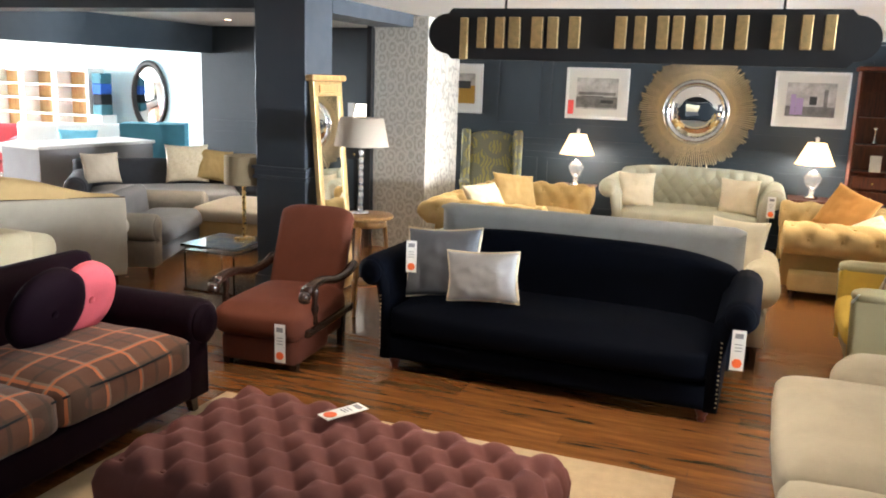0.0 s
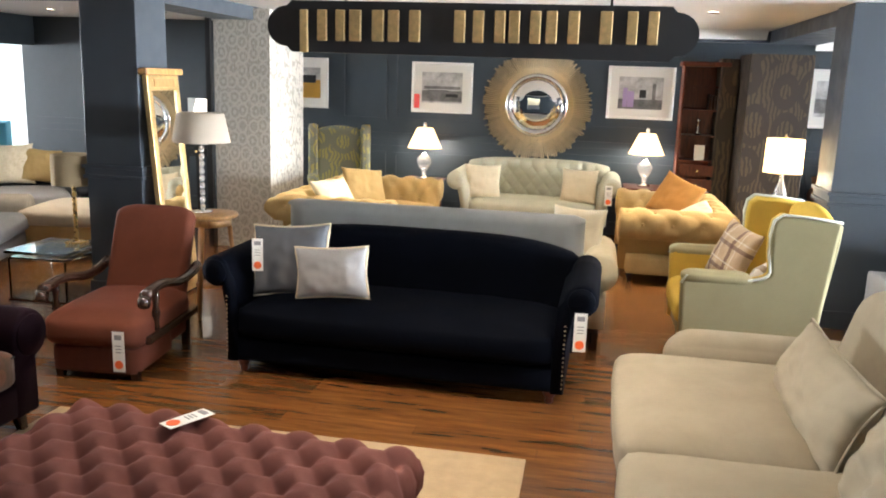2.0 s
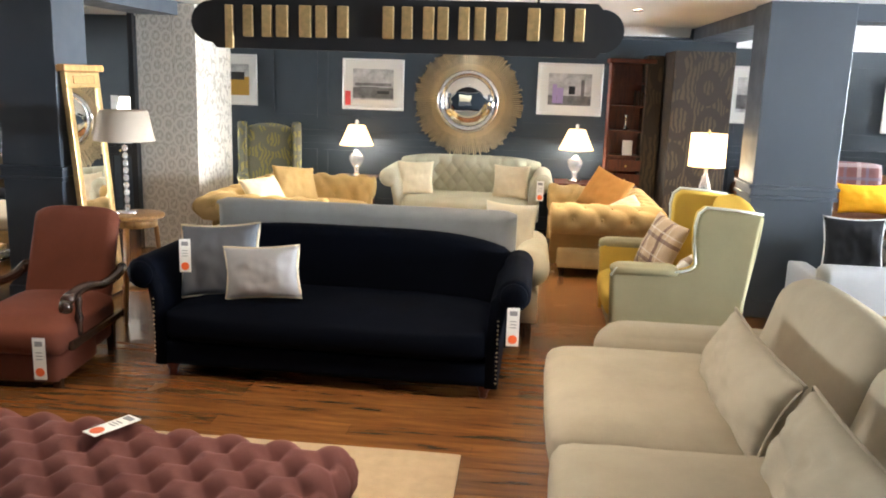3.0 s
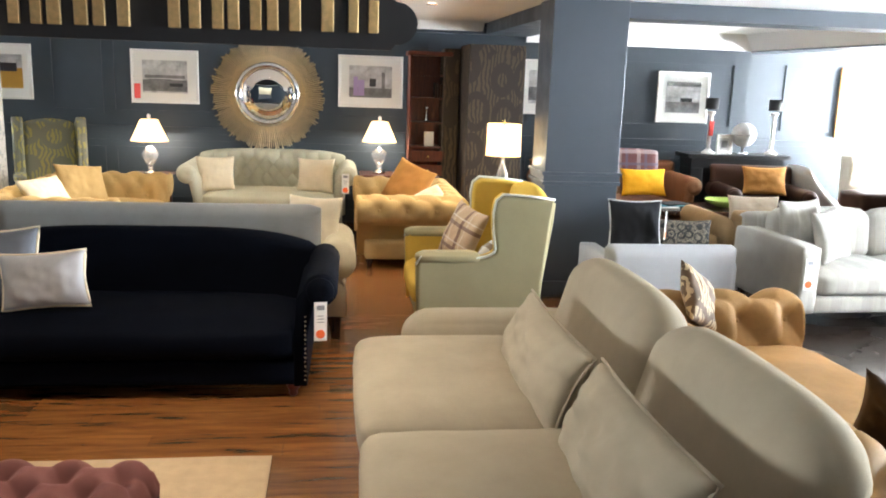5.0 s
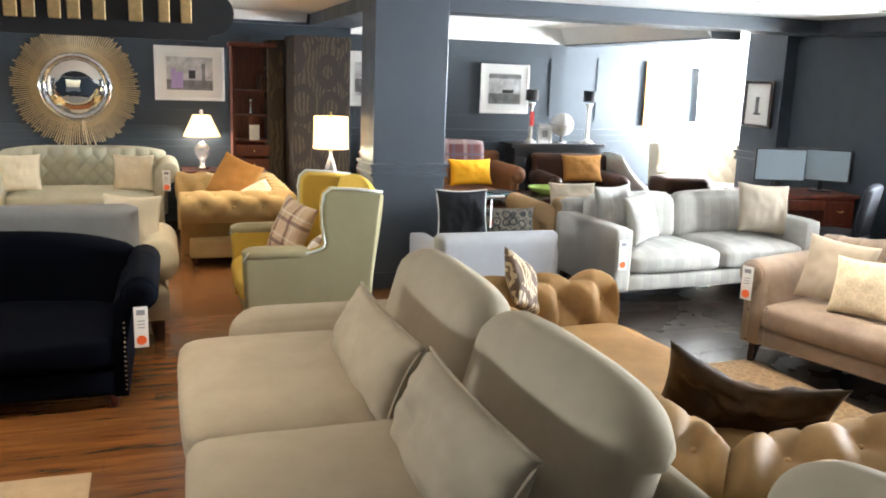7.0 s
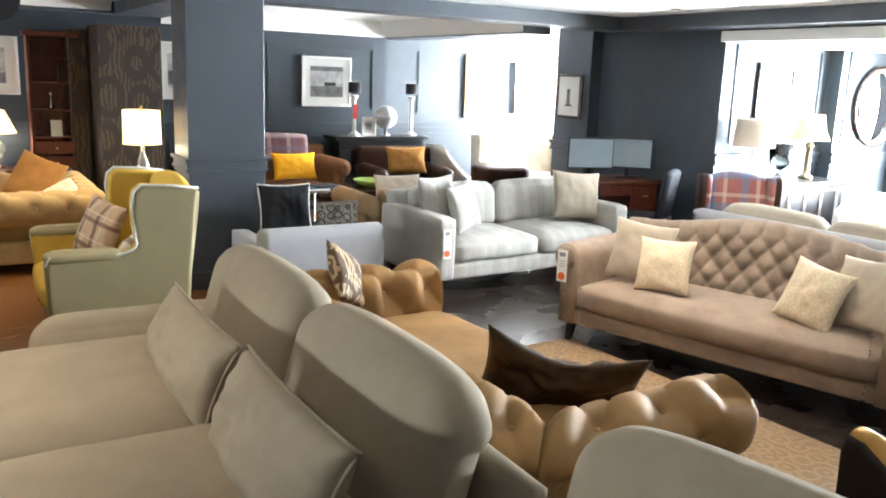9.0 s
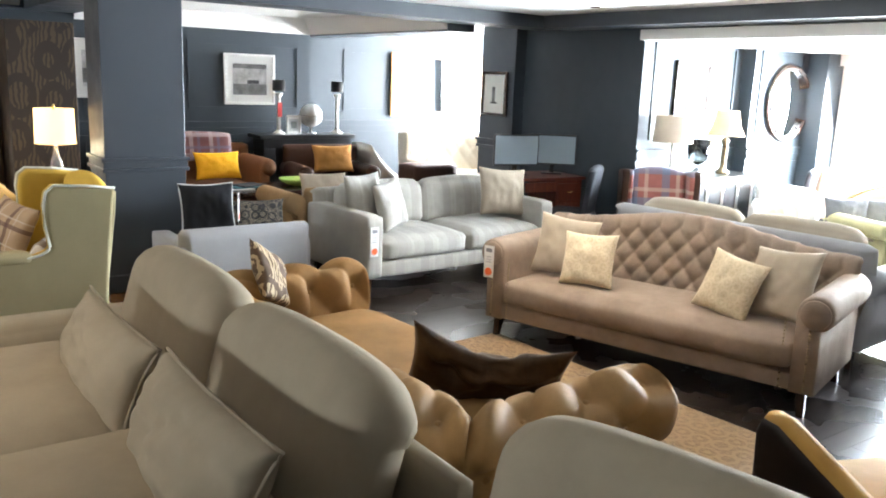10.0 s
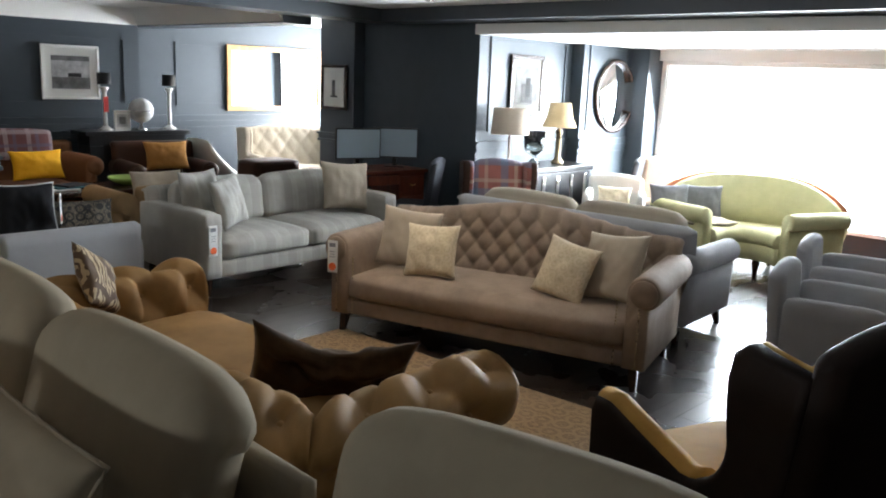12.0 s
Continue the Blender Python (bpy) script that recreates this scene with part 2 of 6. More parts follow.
LEATHER = fabric("brown_leather", (0.04, 0.018, 0.011), 0.0, 0.38, 0.3, 60)
RUSTLEATHER = fabric("tan_brown_cloth", (0.17, 0.075, 0.035), 0.2, 0.7, 0.15)
YELLOWC = fabric("bright_yellow_cloth", (0.80, 0.40, 0.02), 0.1, 0.85, 0.05)
BLACKC = fabric("black_cloth", (0.015, 0.015, 0.017), 0.2, 0.85, 0.1)
WHITEC = fabric("white_cloth", (0.66, 0.65, 0.62), 0.2, 0.85, 0.04)
BLUEGREYC = fabric("blue_grey_velvet", (0.115, 0.12, 0.135), 0.35, 0.75, 0.1)
TEAL = fabric("teal_cloth", (0.05, 0.14, 0.17), 0.2, 0.8, 0.1)
BOTANIC = print_pattern("botanic_print", (0.30, 0.31, 0.24), (0.52, 0.47, 0.19), 3.2, 0.85)
LEAFPRINT = print_pattern("brown_leaf_print", (0.085, 0.045, 0.018), (0.40, 0.29, 0.16), 5, 0.75)
CAMO = print_pattern("black_tan_print", (0.022, 0.02, 0.018), (0.21, 0.17, 0.12), 14, 0.8)
PLAIDRED = plaid("red_blue_plaid", (0.28, 0.10, 0.08), [(0.1, 0.25, (0.10, 0.16, 0.24), 0.6), (0.55, 0.12, (0.55, 0.42, 0.32), 0.5)], 0.3, ("X", "Z"))
PLAIDTHROW = plaid("plum_plaid", (0.12, 0.05, 0.05), [(0.1, 0.2, (0.3, 0.24, 0.24), 0.6), (0.5, 0.15, (0.09, 0.08, 0.12), 0.6)], 0.24, ("X", "Z"))
STRIPE = plaid("grey_cream_stripe", (0.40, 0.38, 0.34), [(0.1, 0.35, (0.31, 0.29, 0.26), 0.55), (0.6, 0.1, (0.46, 0.44, 0.4), 0.5)], 0.26, ("X",))
CHECKSEAT = plaid("grey_beige_plaid", (0.36, 0.31, 0.25), [(0.2, 0.2, (0.16, 0.15, 0.16), 0.6)], 0.22, ("X", "Y"))
LAMPCREAM = plain("lit_cream_shade", (1.0, 0.69, 0.37), 0.8, 0, 1.5)
LAMPYELLOW = plain("lit_ivory_shade", (1.0, 0.68, 0.31), 0.8, 0, 1.4)
SHADELINEN = fabric("linen_shade", (0.52, 0.43, 0.34), 0.1, 0.9, 0.04)
SHADEBROWN = fabric("brown_linen_shade", (0.30, 0.22, 0.13), 0.1, 0.9, 0.08)
SHADECREAM = fabric("cream_silk_shade", (0.62, 0.46, 0.26), 0.1, 0.8, 0.04)
SHADEBLACK = plain("black_shade", (0.008, 0.008, 0.009), 0.5)
SHADEWHITE = plain("lit_white_shade", (1.0, 0.92, 0.8), 0.8, 0, 2.0)
RUGBEIGE = fabric("beige_rug_pile", (0.42, 0.31, 0.19), 0.1, 0.95, 0.1, 160, 14)
RUGTAN = print_pattern("faded_tan_rug", (0.34, 0.225, 0.12), (0.21, 0.135, 0.075), 9, 0.95)
WALLPAPER = print_pattern("silver_damask_paper", (0.50, 0.46, 0.40), (0.30, 0.275, 0.235), 9, 0.5, 0.0, (1, 1, 0.8))
DAMASKBROWN = print_pattern("brown_damask_cloth", (0.026, 0.015, 0.008), (0.07, 0.045, 0.023), 3.2, 0.55, 0.0, (1, 1, 0.7))
LAMPGLOW = plain("downlight_glow", (1.0, 0.86, 0.66), 0.5, 0, 12)
SCREENGREY = plain("grey_screen", (0.34, 0.42, 0.48), 0.25)

# ---- building blocks ----


def tag_kind(ob, label, category, group=""):
    return tagged(ob, label, category, group)


def thing(name, x, y, rz, label, category, group="", z=0.0):
    ob = new(name)
    ob.empty_display_size = 0.1
    ob.matrix_basis = pose(x, y, z, 0, 0, rz)
    return tagged(ob, label, category, group)


def link_mesh(name, bm, mat, smooth=True):
    me = bpy.data.meshes.new(name)
    bmesh.ops.recalc_face_normals(bm, faces=bm.faces)
    bm.to_mesh(me)
    bm.free()
    me.materials.append(mat)
    if smooth:
        me.shade_smooth()
    return new(name, me)


def part(name, bm, mat, parent, label="", at=None, smooth=True):
    ob = link_mesh(name, bm, mat, smooth)
    ob.parent = parent
    if at is not None:
        ob.matrix_basis = at
    if label:
        tagged(ob, label)
    return ob


def solid(name, bm, mat, label, category, at=None, group="", kind="", smooth=True):
    ob = link_mesh(name, bm, mat, smooth)
    if at is not None:
        ob.matrix_basis = at
    return tagged(ob, label, category, group, kind)


def box(sx, sy, sz, at=(0, 0, 0), bev=0.0, seg=2, bm=None):
    """A box centred in x and y that stands on at, with bevelled edges."""
    bm = bm or bmesh.new()
    got = bmesh.ops.create_cube(bm, size=1.0)["verts"]
    for v in got:
        v.co = Vector((v.co.x * sx + at[0], v.co.y * sy + at[1], (v.co.z + 0.5) * sz + at[2]))
    if bev:
        es = list({e for v in got for e in v.link_edges})
        bmesh.ops.bevel(bm, geom=es, offset=bev, segments=seg, profile=0.5, affect="EDGES")
    return bm


def loft(rings, closed=True, caps=True, bm=None):
    """Joins rings of equally many points."""
    bm = bm or bmesh.new()
    vs = [[bm.verts.new(p) for p in r] for r in rings]
    n = len(rings[0])
    for a, b in zip(vs, vs[1:]):
        for i in range(n if closed else n - 1):
            j = (i + 1) % n
            bm.faces.new((a[i], a[j], b[j], b[i]))
    if caps and closed:
        bm.faces.new(vs[0][::-1])
        bm.faces.new(vs[-1])
    return bm


def turned(profile, seg=20, at=(0, 0, 0), bm=None):
    """A turned body from (radius, height) pairs."""
    rings = [[Vector((at[0] + r * math.cos(2 * math.pi * i / seg), at[1] + r * math.sin(2 * math.pi * i / seg), at[2] + z)) for i in range(seg)] for r, z in profile]
    return loft(rings, bm=bm)


def rod(a, b, r, seg=10, bm=None, r2=None):
    a, b = Vector(a), Vector(b)
    q = (b - a).to_track_quat("Z", "Y")
    r2 = r if r2 is None else r2
    rings = [[p + q @ Vector((k * math.cos(2 * math.pi * i / seg), k * math.sin(2 * math.pi * i / seg), 0)) for i in range(seg)] for p, k in ((a, r), (b, r2))]
    return loft(rings, bm=bm)


def tube(points, r, seg=8, bm=None):
    pts = [Vector(p) for p in points]
    rings = []
    for i, p in enumerate(pts):
        d = (pts[min(i + 1, len(pts) - 1)] - pts[max(i - 1, 0)]).normalized()
        q = d.to_track_quat("Z", "Y")
        k = r(i / (len(pts) - 1)) if callable(r) else r
        rings.append([p + q @ Vector((k * math.cos(2 * math.pi * j / seg), k * math.sin(2 * math.pi * j / seg), 0)) for j in range(seg)])
    return loft(rings, bm=bm)


def puff(sx, sy, sz, r=0.05, crown=0.03, n=10, at=(0, 0, 0), wrinkle=0.004, seed=0):
    """An upholstered block: rounded edges and a crowned, slightly uneven face all round; stands on at."""
    bm = bmesh.new()
    bmesh.ops.create_cube(bm, size=2.0)
    bmesh.ops.subdivide_edges(bm, edges=bm.edges[:], cuts=n, use_grid_fill=True)
    h = (sx / 2, sy / 2, sz / 2)
    r = min(r, *h)
    for v in bm.verts:
        u = v.co.copy()
        p = Vector((u.x * h[0], u.y * h[1], u.z * h[2]))
        inner = Vector([max(-h[i] + r, min(h[i] - r, p[i])) for i in range(3)])
        d = p - inner
        if d.length > 1e-9:
            p = inner + d.normalized() * r
        w = Vector((u.x, u.y, u.z))
        p.z += crown * (1 - w.x ** 4) * (1 - w.y ** 4) * max(-0.3, w.z)
        p.y += crown * 0.6 * (1 - w.x ** 4) * (1 - w.z ** 2) * w.y
        p.x += crown * 0.5 * (1 - w.y ** 4) * (1 - w.z ** 2) * w.x
        p += wrinkle * noise.noise_vector(p * 6 + Vector((seed * 7.1, 0, 0)))
        v.co = p + Vector((at[0], at[1], at[2] + h[2]))
    return bm


def pillow(w, h, t, n=18, seed=0, crease=0.012, sag=0.0):
    """A loose cushion in the x-z plane, centred, with drawn-out corners."""
    bm = bmesh.new()
    rings = []
    grid = {}
    for side in (-1, 1):
        for i in range(n + 1):
            for j in range(n + 1):
                u, v = 2 * i / n - 1, 2 * j / n - 1
                edge = i in (0, n) or j in (0, n)
                if edge and side == 1:
                    grid[side, i, j] = grid[-1, i, j]
                    continue
                k = (max(0.0, (1 - u * u) * (1 - v * v))) ** 0.42
                slump = sag * (1 - abs(u) ** 1.5) * max(0.0, v)
                pull = 1 - 0.06 * ((1 - u * u) * abs(v) ** 3 + (1 - v * v) * abs(u) ** 3)
                x, z = u * w / 2 * (1 - 0.06 * (1 - v * v) * abs(u) ** 2), v * h / 2 * (1 - 0.06 * (1 - u * u) * abs(v) ** 2)
                fold = crease * noise.noise(Vector((u * 2.2 + seed * 3.7, v * 1.7, side * 2.0)))
                fold += crease * 0.6 * noise.noise(Vector((u * 5 + seed, v * 3.0, side * 5.0)))
                grid[side, i, j] = bm.verts.new((x * pull ** 0.5, side * (t / 2 * k) + fold * k, z * pull ** 0.5 - slump))
        for i in range(n):
            for j in range(n):
                q = [grid[side, i, j], grid[side, i + 1, j], grid[side, i + 1, j + 1], grid[side, i, j + 1]]
                bm.faces.new(q if side == -1 else q[::-1])
    return bm


def pillow_piping(w, h, r=0.007):
    pts = []
    for s in range(0, 41):
        a = s / 40 * 4
        k, f = int(a) % 4, a - int(a)
        u, v = [(2 * f - 1, -1), (1, 2 * f - 1), (1 - 2 * f, 1), (-1, 1 - 2 * f)][k]
        pull = (1 - 0.06 * ((1 - u * u) * abs(v) ** 3 + (1 - v * v) * abs(u) ** 3)) ** 0.5
        pts.append((u * w / 2 * (1 - 0.06 * (1 - v * v) * abs(u) ** 2) * pull, 0, v * h / 2 * (1 - 0.06 * (1 - u * u) * abs(v) ** 2) * pull))
    return tube(pts, r, 6)


def cushion(name, m, w, h, t, mat, label, seed=0, edge=None, fringe=None, crease=0.016, sag=0.0):
    ob = thing(name, 0, 0, 0, label, "cushion")
    ob.matrix_basis = m
    part("cover", pillow(w, h, t, 26, seed, crease, sag), mat, ob)
    if edge:
        part("piping", pillow_piping(w, h), edge, ob)
    if fringe:
        part("fringe", pillow_piping(w, h, 0.008), fringe, ob, "short fringed edge")
    return ob


def tuft(s, t, sx, sy):
    """Diamond tufting: 0 at the buttons and low along the pleats, 1 on the cheeks."""
    a, b = s / sx + t / (2 * sy), s / sx - t / (2 * sy)
    return abs(math.sin(math.pi * a) * math.sin(math.pi * b)) ** 0.36


def pit(s, t, sx, sy, r=0.03):
    """1 at a button, falling off round it: the dimple that the button pulls in."""
    a, b = round(s / sx + t / (2 * sy)), round(s / sx - t / (2 * sy))
    d2 = (s - (a + b) / 2 * sx) ** 2 + (t - (a - b) * sy) ** 2
    return math.exp(-d2 / (2 * r * r))


def button(p, r, bm, up=Vector((0, -1, 0))):
    q = Vector(up).to_track_quat("Z", "Y")
    rings = [[Vector(p) + q @ Vector((k * math.cos(i * math.pi / 4), k * math.sin(i * math.pi / 4), z)) for i in range(8)] for k, z in ((r, 0), (r * 0.8, r * 0.5), (r * 0.2, r * 0.7))]
    return loft(rings, bm=bm)


def button_mesh(r, mat):
    me = bpy.data.meshes.new("button")
    bm = turned([(r, 0), (r * 0.8, r * 0.5), (r * 0.2, r * 0.7)], 8)
    bm.to_mesh(me)
    bm.free()
    me.materials.append(mat)
    return me


def piece(name, me, parent, m):
    ob = new(name, me)
    ob.parent = parent
    ob.matrix_basis = m
    return ob


def back_body(w, z0, top, y, thick, lean=0.12, tuft_xy=None, depth=0.03, nu=40, nv=22, roll=None, end=0.04, fan=0.0):
    """An upholstered back: front towards -y; top(u) gives the height for u in -1..1; lean: how far the top lies back per metre.
    roll: radius of a top that rolls over backwards."""
    rings = []
    for i in range(nu + 1):
        u = 2 * i / nu - 1
        e = min(1.0, (1 - abs(u)) * w / 2 / end)
        sh = math.sqrt(max(0.0, 1 - (1 - e) ** 2))
        zt = top(u) - (1 - sh) * end * 0.6
        th = thick * (0.35 + 0.65 * sh)
        ring = []
        x = u * w / 2
        for j in range(nv + 1):
            v = j / nv
            z = z0 + (zt - th / 2 - z0) * v
            h = 0.0
            if tuft_xy:
                fade = min(1.0, (1 - abs(u)) * 9) * min(1.0, 7 * v)
                h = -depth * (1 - tuft(x, zt - z, *tuft_xy)) * fade
            xx = x * (1 + fan * v)
            ring.append(Vector((xx, y - h + lean * (z - z0) + (thick - th) / 2, z)))
        c = ring[-1].copy()
        for k in range(1, 8):
            a = math.pi * k / 8
            ring.append(Vector((c.x, c.y + th / 2 * (1 - math.cos(a)), c.z + th / 2 * math.sin(a))))
        for j in range(7):
            v = 1 - j / 6
            z = z0 + (zt - th / 2 - z0) * v
            ring.append(Vector((x * (1 + fan * v), y + th + lean * (z - z0), z)))
        rings.append(ring)
    return loft(rings)


def scroll_arm(d, h, r, thick, side, z0=0.1, bow=0.0, n=14):
    """A rolled arm along y from the front (-d/2) to the back; inner face at x = 0; side: +1 rolls to +x."""
    out = max(0.0, bow)
    prof = [(0.0, z0), (0.0, (z0 + h - r) / 2), (out * 0.3, h - 1.5 * r), (out, h - r)]
    for k in range(1, n):
        a = math.pi - k / n * math.radians(300)
        prof.append((out + r + r * math.cos(a), h - r + r * math.sin(a)))
    prof += [(thick + out * 0.7, h - 2 * r + 0.005), (thick, (z0 + h - r) / 2), (thick, z0)]
    rings = []
    for i, (y, k) in enumerate(((-d / 2, 0.9), (-d / 2 + 0.015, 0.97), (-d / 2 + 0.04, 1.0), (-d / 4, 1.0), (0, 1.0), (d / 4, 1.0), (d / 2, 1.0))):
        cx, cz = thick / 2, h - r
        rings.append([Vector((side * (cx + (x - cx) * k ), y, max(z0, cz + (z - cz) * k) if z > z0 else z0)) for x, z in prof])
    return loft(rings)


def track_arm(d, h, thick, side, z0=0.1):
    return puff(thick, d, h - z0, 0.03, 0.006, 8, (side * thick / 2, 0, z0), 0.002)


def square_leg(x, y, h, a=0.055, b=0.035, lean=(0, 0)):
    return loft([[Vector((x + sx * a / 2, y + sy * a / 2, h)) for sx, sy in ((-1, -1), (1, -1), (1, 1), (-1, 1))],
                 [Vector((x + lean[0] + sx * b / 2, y + lean[1] + sy * b / 2, 0)) for sx, sy in ((-1, -1), (1, -1), (1, 1), (-1, 1))]][::-1])


def turned_leg(x, y, h):
    return turned([(0.018, 0), (0.026, 0.012), (0.022, 0.03), (0.03, 0.45 * h), (0.04, 0.7 * h), (0.03, 0.82 * h), (0.042, 0.9 * h), (0.042, h)], 14, (x, y, 0))


def legs(ob, w, d, h, mat, kind="square", a=0.055):
    for sx in (-1, 1):
        for sy in (-1, 1):
            x, y = sx * (w / 2 - 0.07), sy * (d / 2 - 0.07)
            part("leg", turned_leg(x, y, h) if kind == "turned" else square_leg(x, y, h, a, a * 0.65, (sx * 0.015, sy * 0.015)), mat, ob, at=None, smooth=kind == "turned")


def studs(ob, pts, r=0.007, up=(0, -1, 0)):
    """A row of nail heads."""
    bm = bmesh.new()
    for p in pts:
        button(p, r, bm, Vector(up))
    part("nail_trim", bm, STUD, ob, "row of brass nail heads")


def swing_tag(x, y, z, rz, h=0.2, w=0.065, flat=None):
    """A price tag of card with a dark head, print and an orange disc."""
    ob = thing("price_tag", x, y, rz, "white card price tag with an orange disc", "price tag", "price tags", z)
    if flat is not None:
        ob.matrix_basis = flat
    part("card", box(w, 0.003, h, (0, 0, -h)), WHITECARD, ob, smooth=False)
    part("dark_panel", box(w * 0.6, 0.002, h * 0.12, (0, -0.0035, -h * 0.2)), INKBAR, ob, smooth=False)
    for k in range(3):
        part("print_bar", box(w * 0.5, 0.002, h * 0.02, (0, -0.0035, -h * (0.36 + 0.08 * k))), INKBAR, ob, smooth=False)
    bm = bmesh.new()
    bmesh.ops.create_cone(bm, cap_ends=True, segments=20, radius1=w * 0.36, radius2=w * 0.36, depth=0.002, matrix=pose(0, -0.0035, -h * 0.82, 90))
    part("orange_disc", bm, ORANGEDOT, ob, "orange printed disc", smooth=False)
    return ob


def sofa(name, x, y, rz, w, d, seat_h, arm_h, back_h, fab, label, category="sofa", arm="roll", arm_w=0.14, roll_r=0.1, seats=1,
         seat_fab=None, back_fab=None, tuft_xy=None, camel=0.0, leg=DARKWOOD, leg_kind="square", leg_h=0.12, lean=0.14, back_cushions=0,
         bc_fab=None, back_t=0.16, seat_t=0.16, piping=None, roll_back=False, group="", end_drop=0.0, back_w=0.0, seat_crown=0.03, arm_fab=None, fan=0.0, buttons=True, tuft_depth=0.03, leg_a=0.055, flare=0.0):
    """A sofa or armchair with its parts; its front looks to -y before turning; w over the arms."""
    ob = thing(name, x, y, rz, label, category, group)
    arm_fab = arm_fab or fab
    aw = (2 * roll_r if arm == "roll" else arm_w) if arm else 0.0
    inner = w - 2 * aw - 2 * flare
    base_w = inner + 2 * (arm_w if arm else 0) - 0.02
    part("base", puff(base_w, d - 0.06, seat_h - seat_t - leg_h, 0.02, 0.004, 6, (0, 0, leg_h), 0.002), fab, ob)
    y_back = d / 2 - back_t - lean * (back_h - seat_h)
    sd = d / 2 + y_back - 0.01
    sw = inner / max(1, seats)
    for k in range(seats):
        part("seat_cushion", puff(sw - 0.008, sd, seat_t, 0.05, seat_crown, 12, (-inner / 2 + sw * (k + 0.5), -d / 2 + sd / 2, seat_h - seat_t), 0.005, k + x), seat_fab or fab, ob)
    if piping:
        for k in range(seats):
            cx, r0 = -inner / 2 + sw * (k + 0.5), 0.03
            part("piping", tube([(cx - sw / 2 + 0.02, -d / 2 + 0.012, seat_h - 0.035), (cx, -d / 2 + 0.002 - seat_crown * 0.6, seat_h - 0.03), (cx + sw / 2 - 0.02, -d / 2 + 0.012, seat_h - 0.035)], 0.006), piping, ob)
    top = lambda u: back_h + camel * (0.5 + 0.5 * math.cos(math.pi * min(1, abs(u) * 1.1))) - end_drop * abs(u) ** 4
    bw = inner + (0.02 if arm else 0.0) if arm_h > back_h - 0.12 else w - 0.06
    if camel or end_drop:
        bw = w - 2 * max(0.0, aw - arm_w) - 0.02
    bw = back_w or bw
    back = part("backrest", back_body(bw, leg_h + 0.02, top, y_back, back_t, lean, tuft_xy, tuft_depth, nu=170 if tuft_xy else 30, nv=60 if tuft_xy else 14, fan=fan), back_fab or fab, ob)
    if tuft_xy and buttons:
        sx, sy = tuft_xy
        me = button_mesh(0.012, back_fab or fab)
        for j in range(1, int((back_h + camel - seat_h) / sy) + 1):
            for i in range(-12, 13):
                bx = (i + (0.5 if j % 2 else 0)) * sx
                if abs(bx) < inner / 2 - 0.03:
                    zt = top(bx / (bw / 2))
                    bz = zt - j * sy
                    if bz > seat_h - 0.02:
                        piece("button", me, back, pose(bx, y_back + lean * (bz - leg_h - 0.02) + tuft_depth * 0.92, bz, 90))
    if back_cushions:
        cw = inner / back_cushions
        ch = back_h - seat_h + 0.06
        for k in range(back_cushions):
            part("back_cushion", puff(cw - 0.01, 0.17, ch, 0.07, 0.035, 12, (0, 0, 0), 0.006, k + 3), bc_fab or fab, ob,
                 at=pose(-inner / 2 + cw * (k + 0.5), y_back - 0.09, seat_h - 0.02, -9))
    if arm:
        for side in (-1, 1):
            if arm == "roll":
                bm = scroll_arm(d - 0.06, arm_h, roll_r, arm_w, side, leg_h, flare)
                am = part("arm", bm, arm_fab, ob, at=pose(side * inner / 2, 0, 0))
                part("scroll_front", turned([(roll_r * 0.82, 0), (roll_r * 0.78, 0.012), (roll_r * 0.3, 0.018), (0.008, 0.014)], 20), arm_fab, am, at=pose(side * (roll_r + flare), -d / 2 + 0.032, arm_h - roll_r, 90))
            else:
                part("arm", track_arm(d - 0.02, arm_h, arm_w, side, leg_h), arm_fab, ob, at=pose(side * inner / 2, 0, 0))
    legs(ob, base_w, d - 0.06, leg_h + 0.01, leg, leg_kind, leg_a)
    return ob


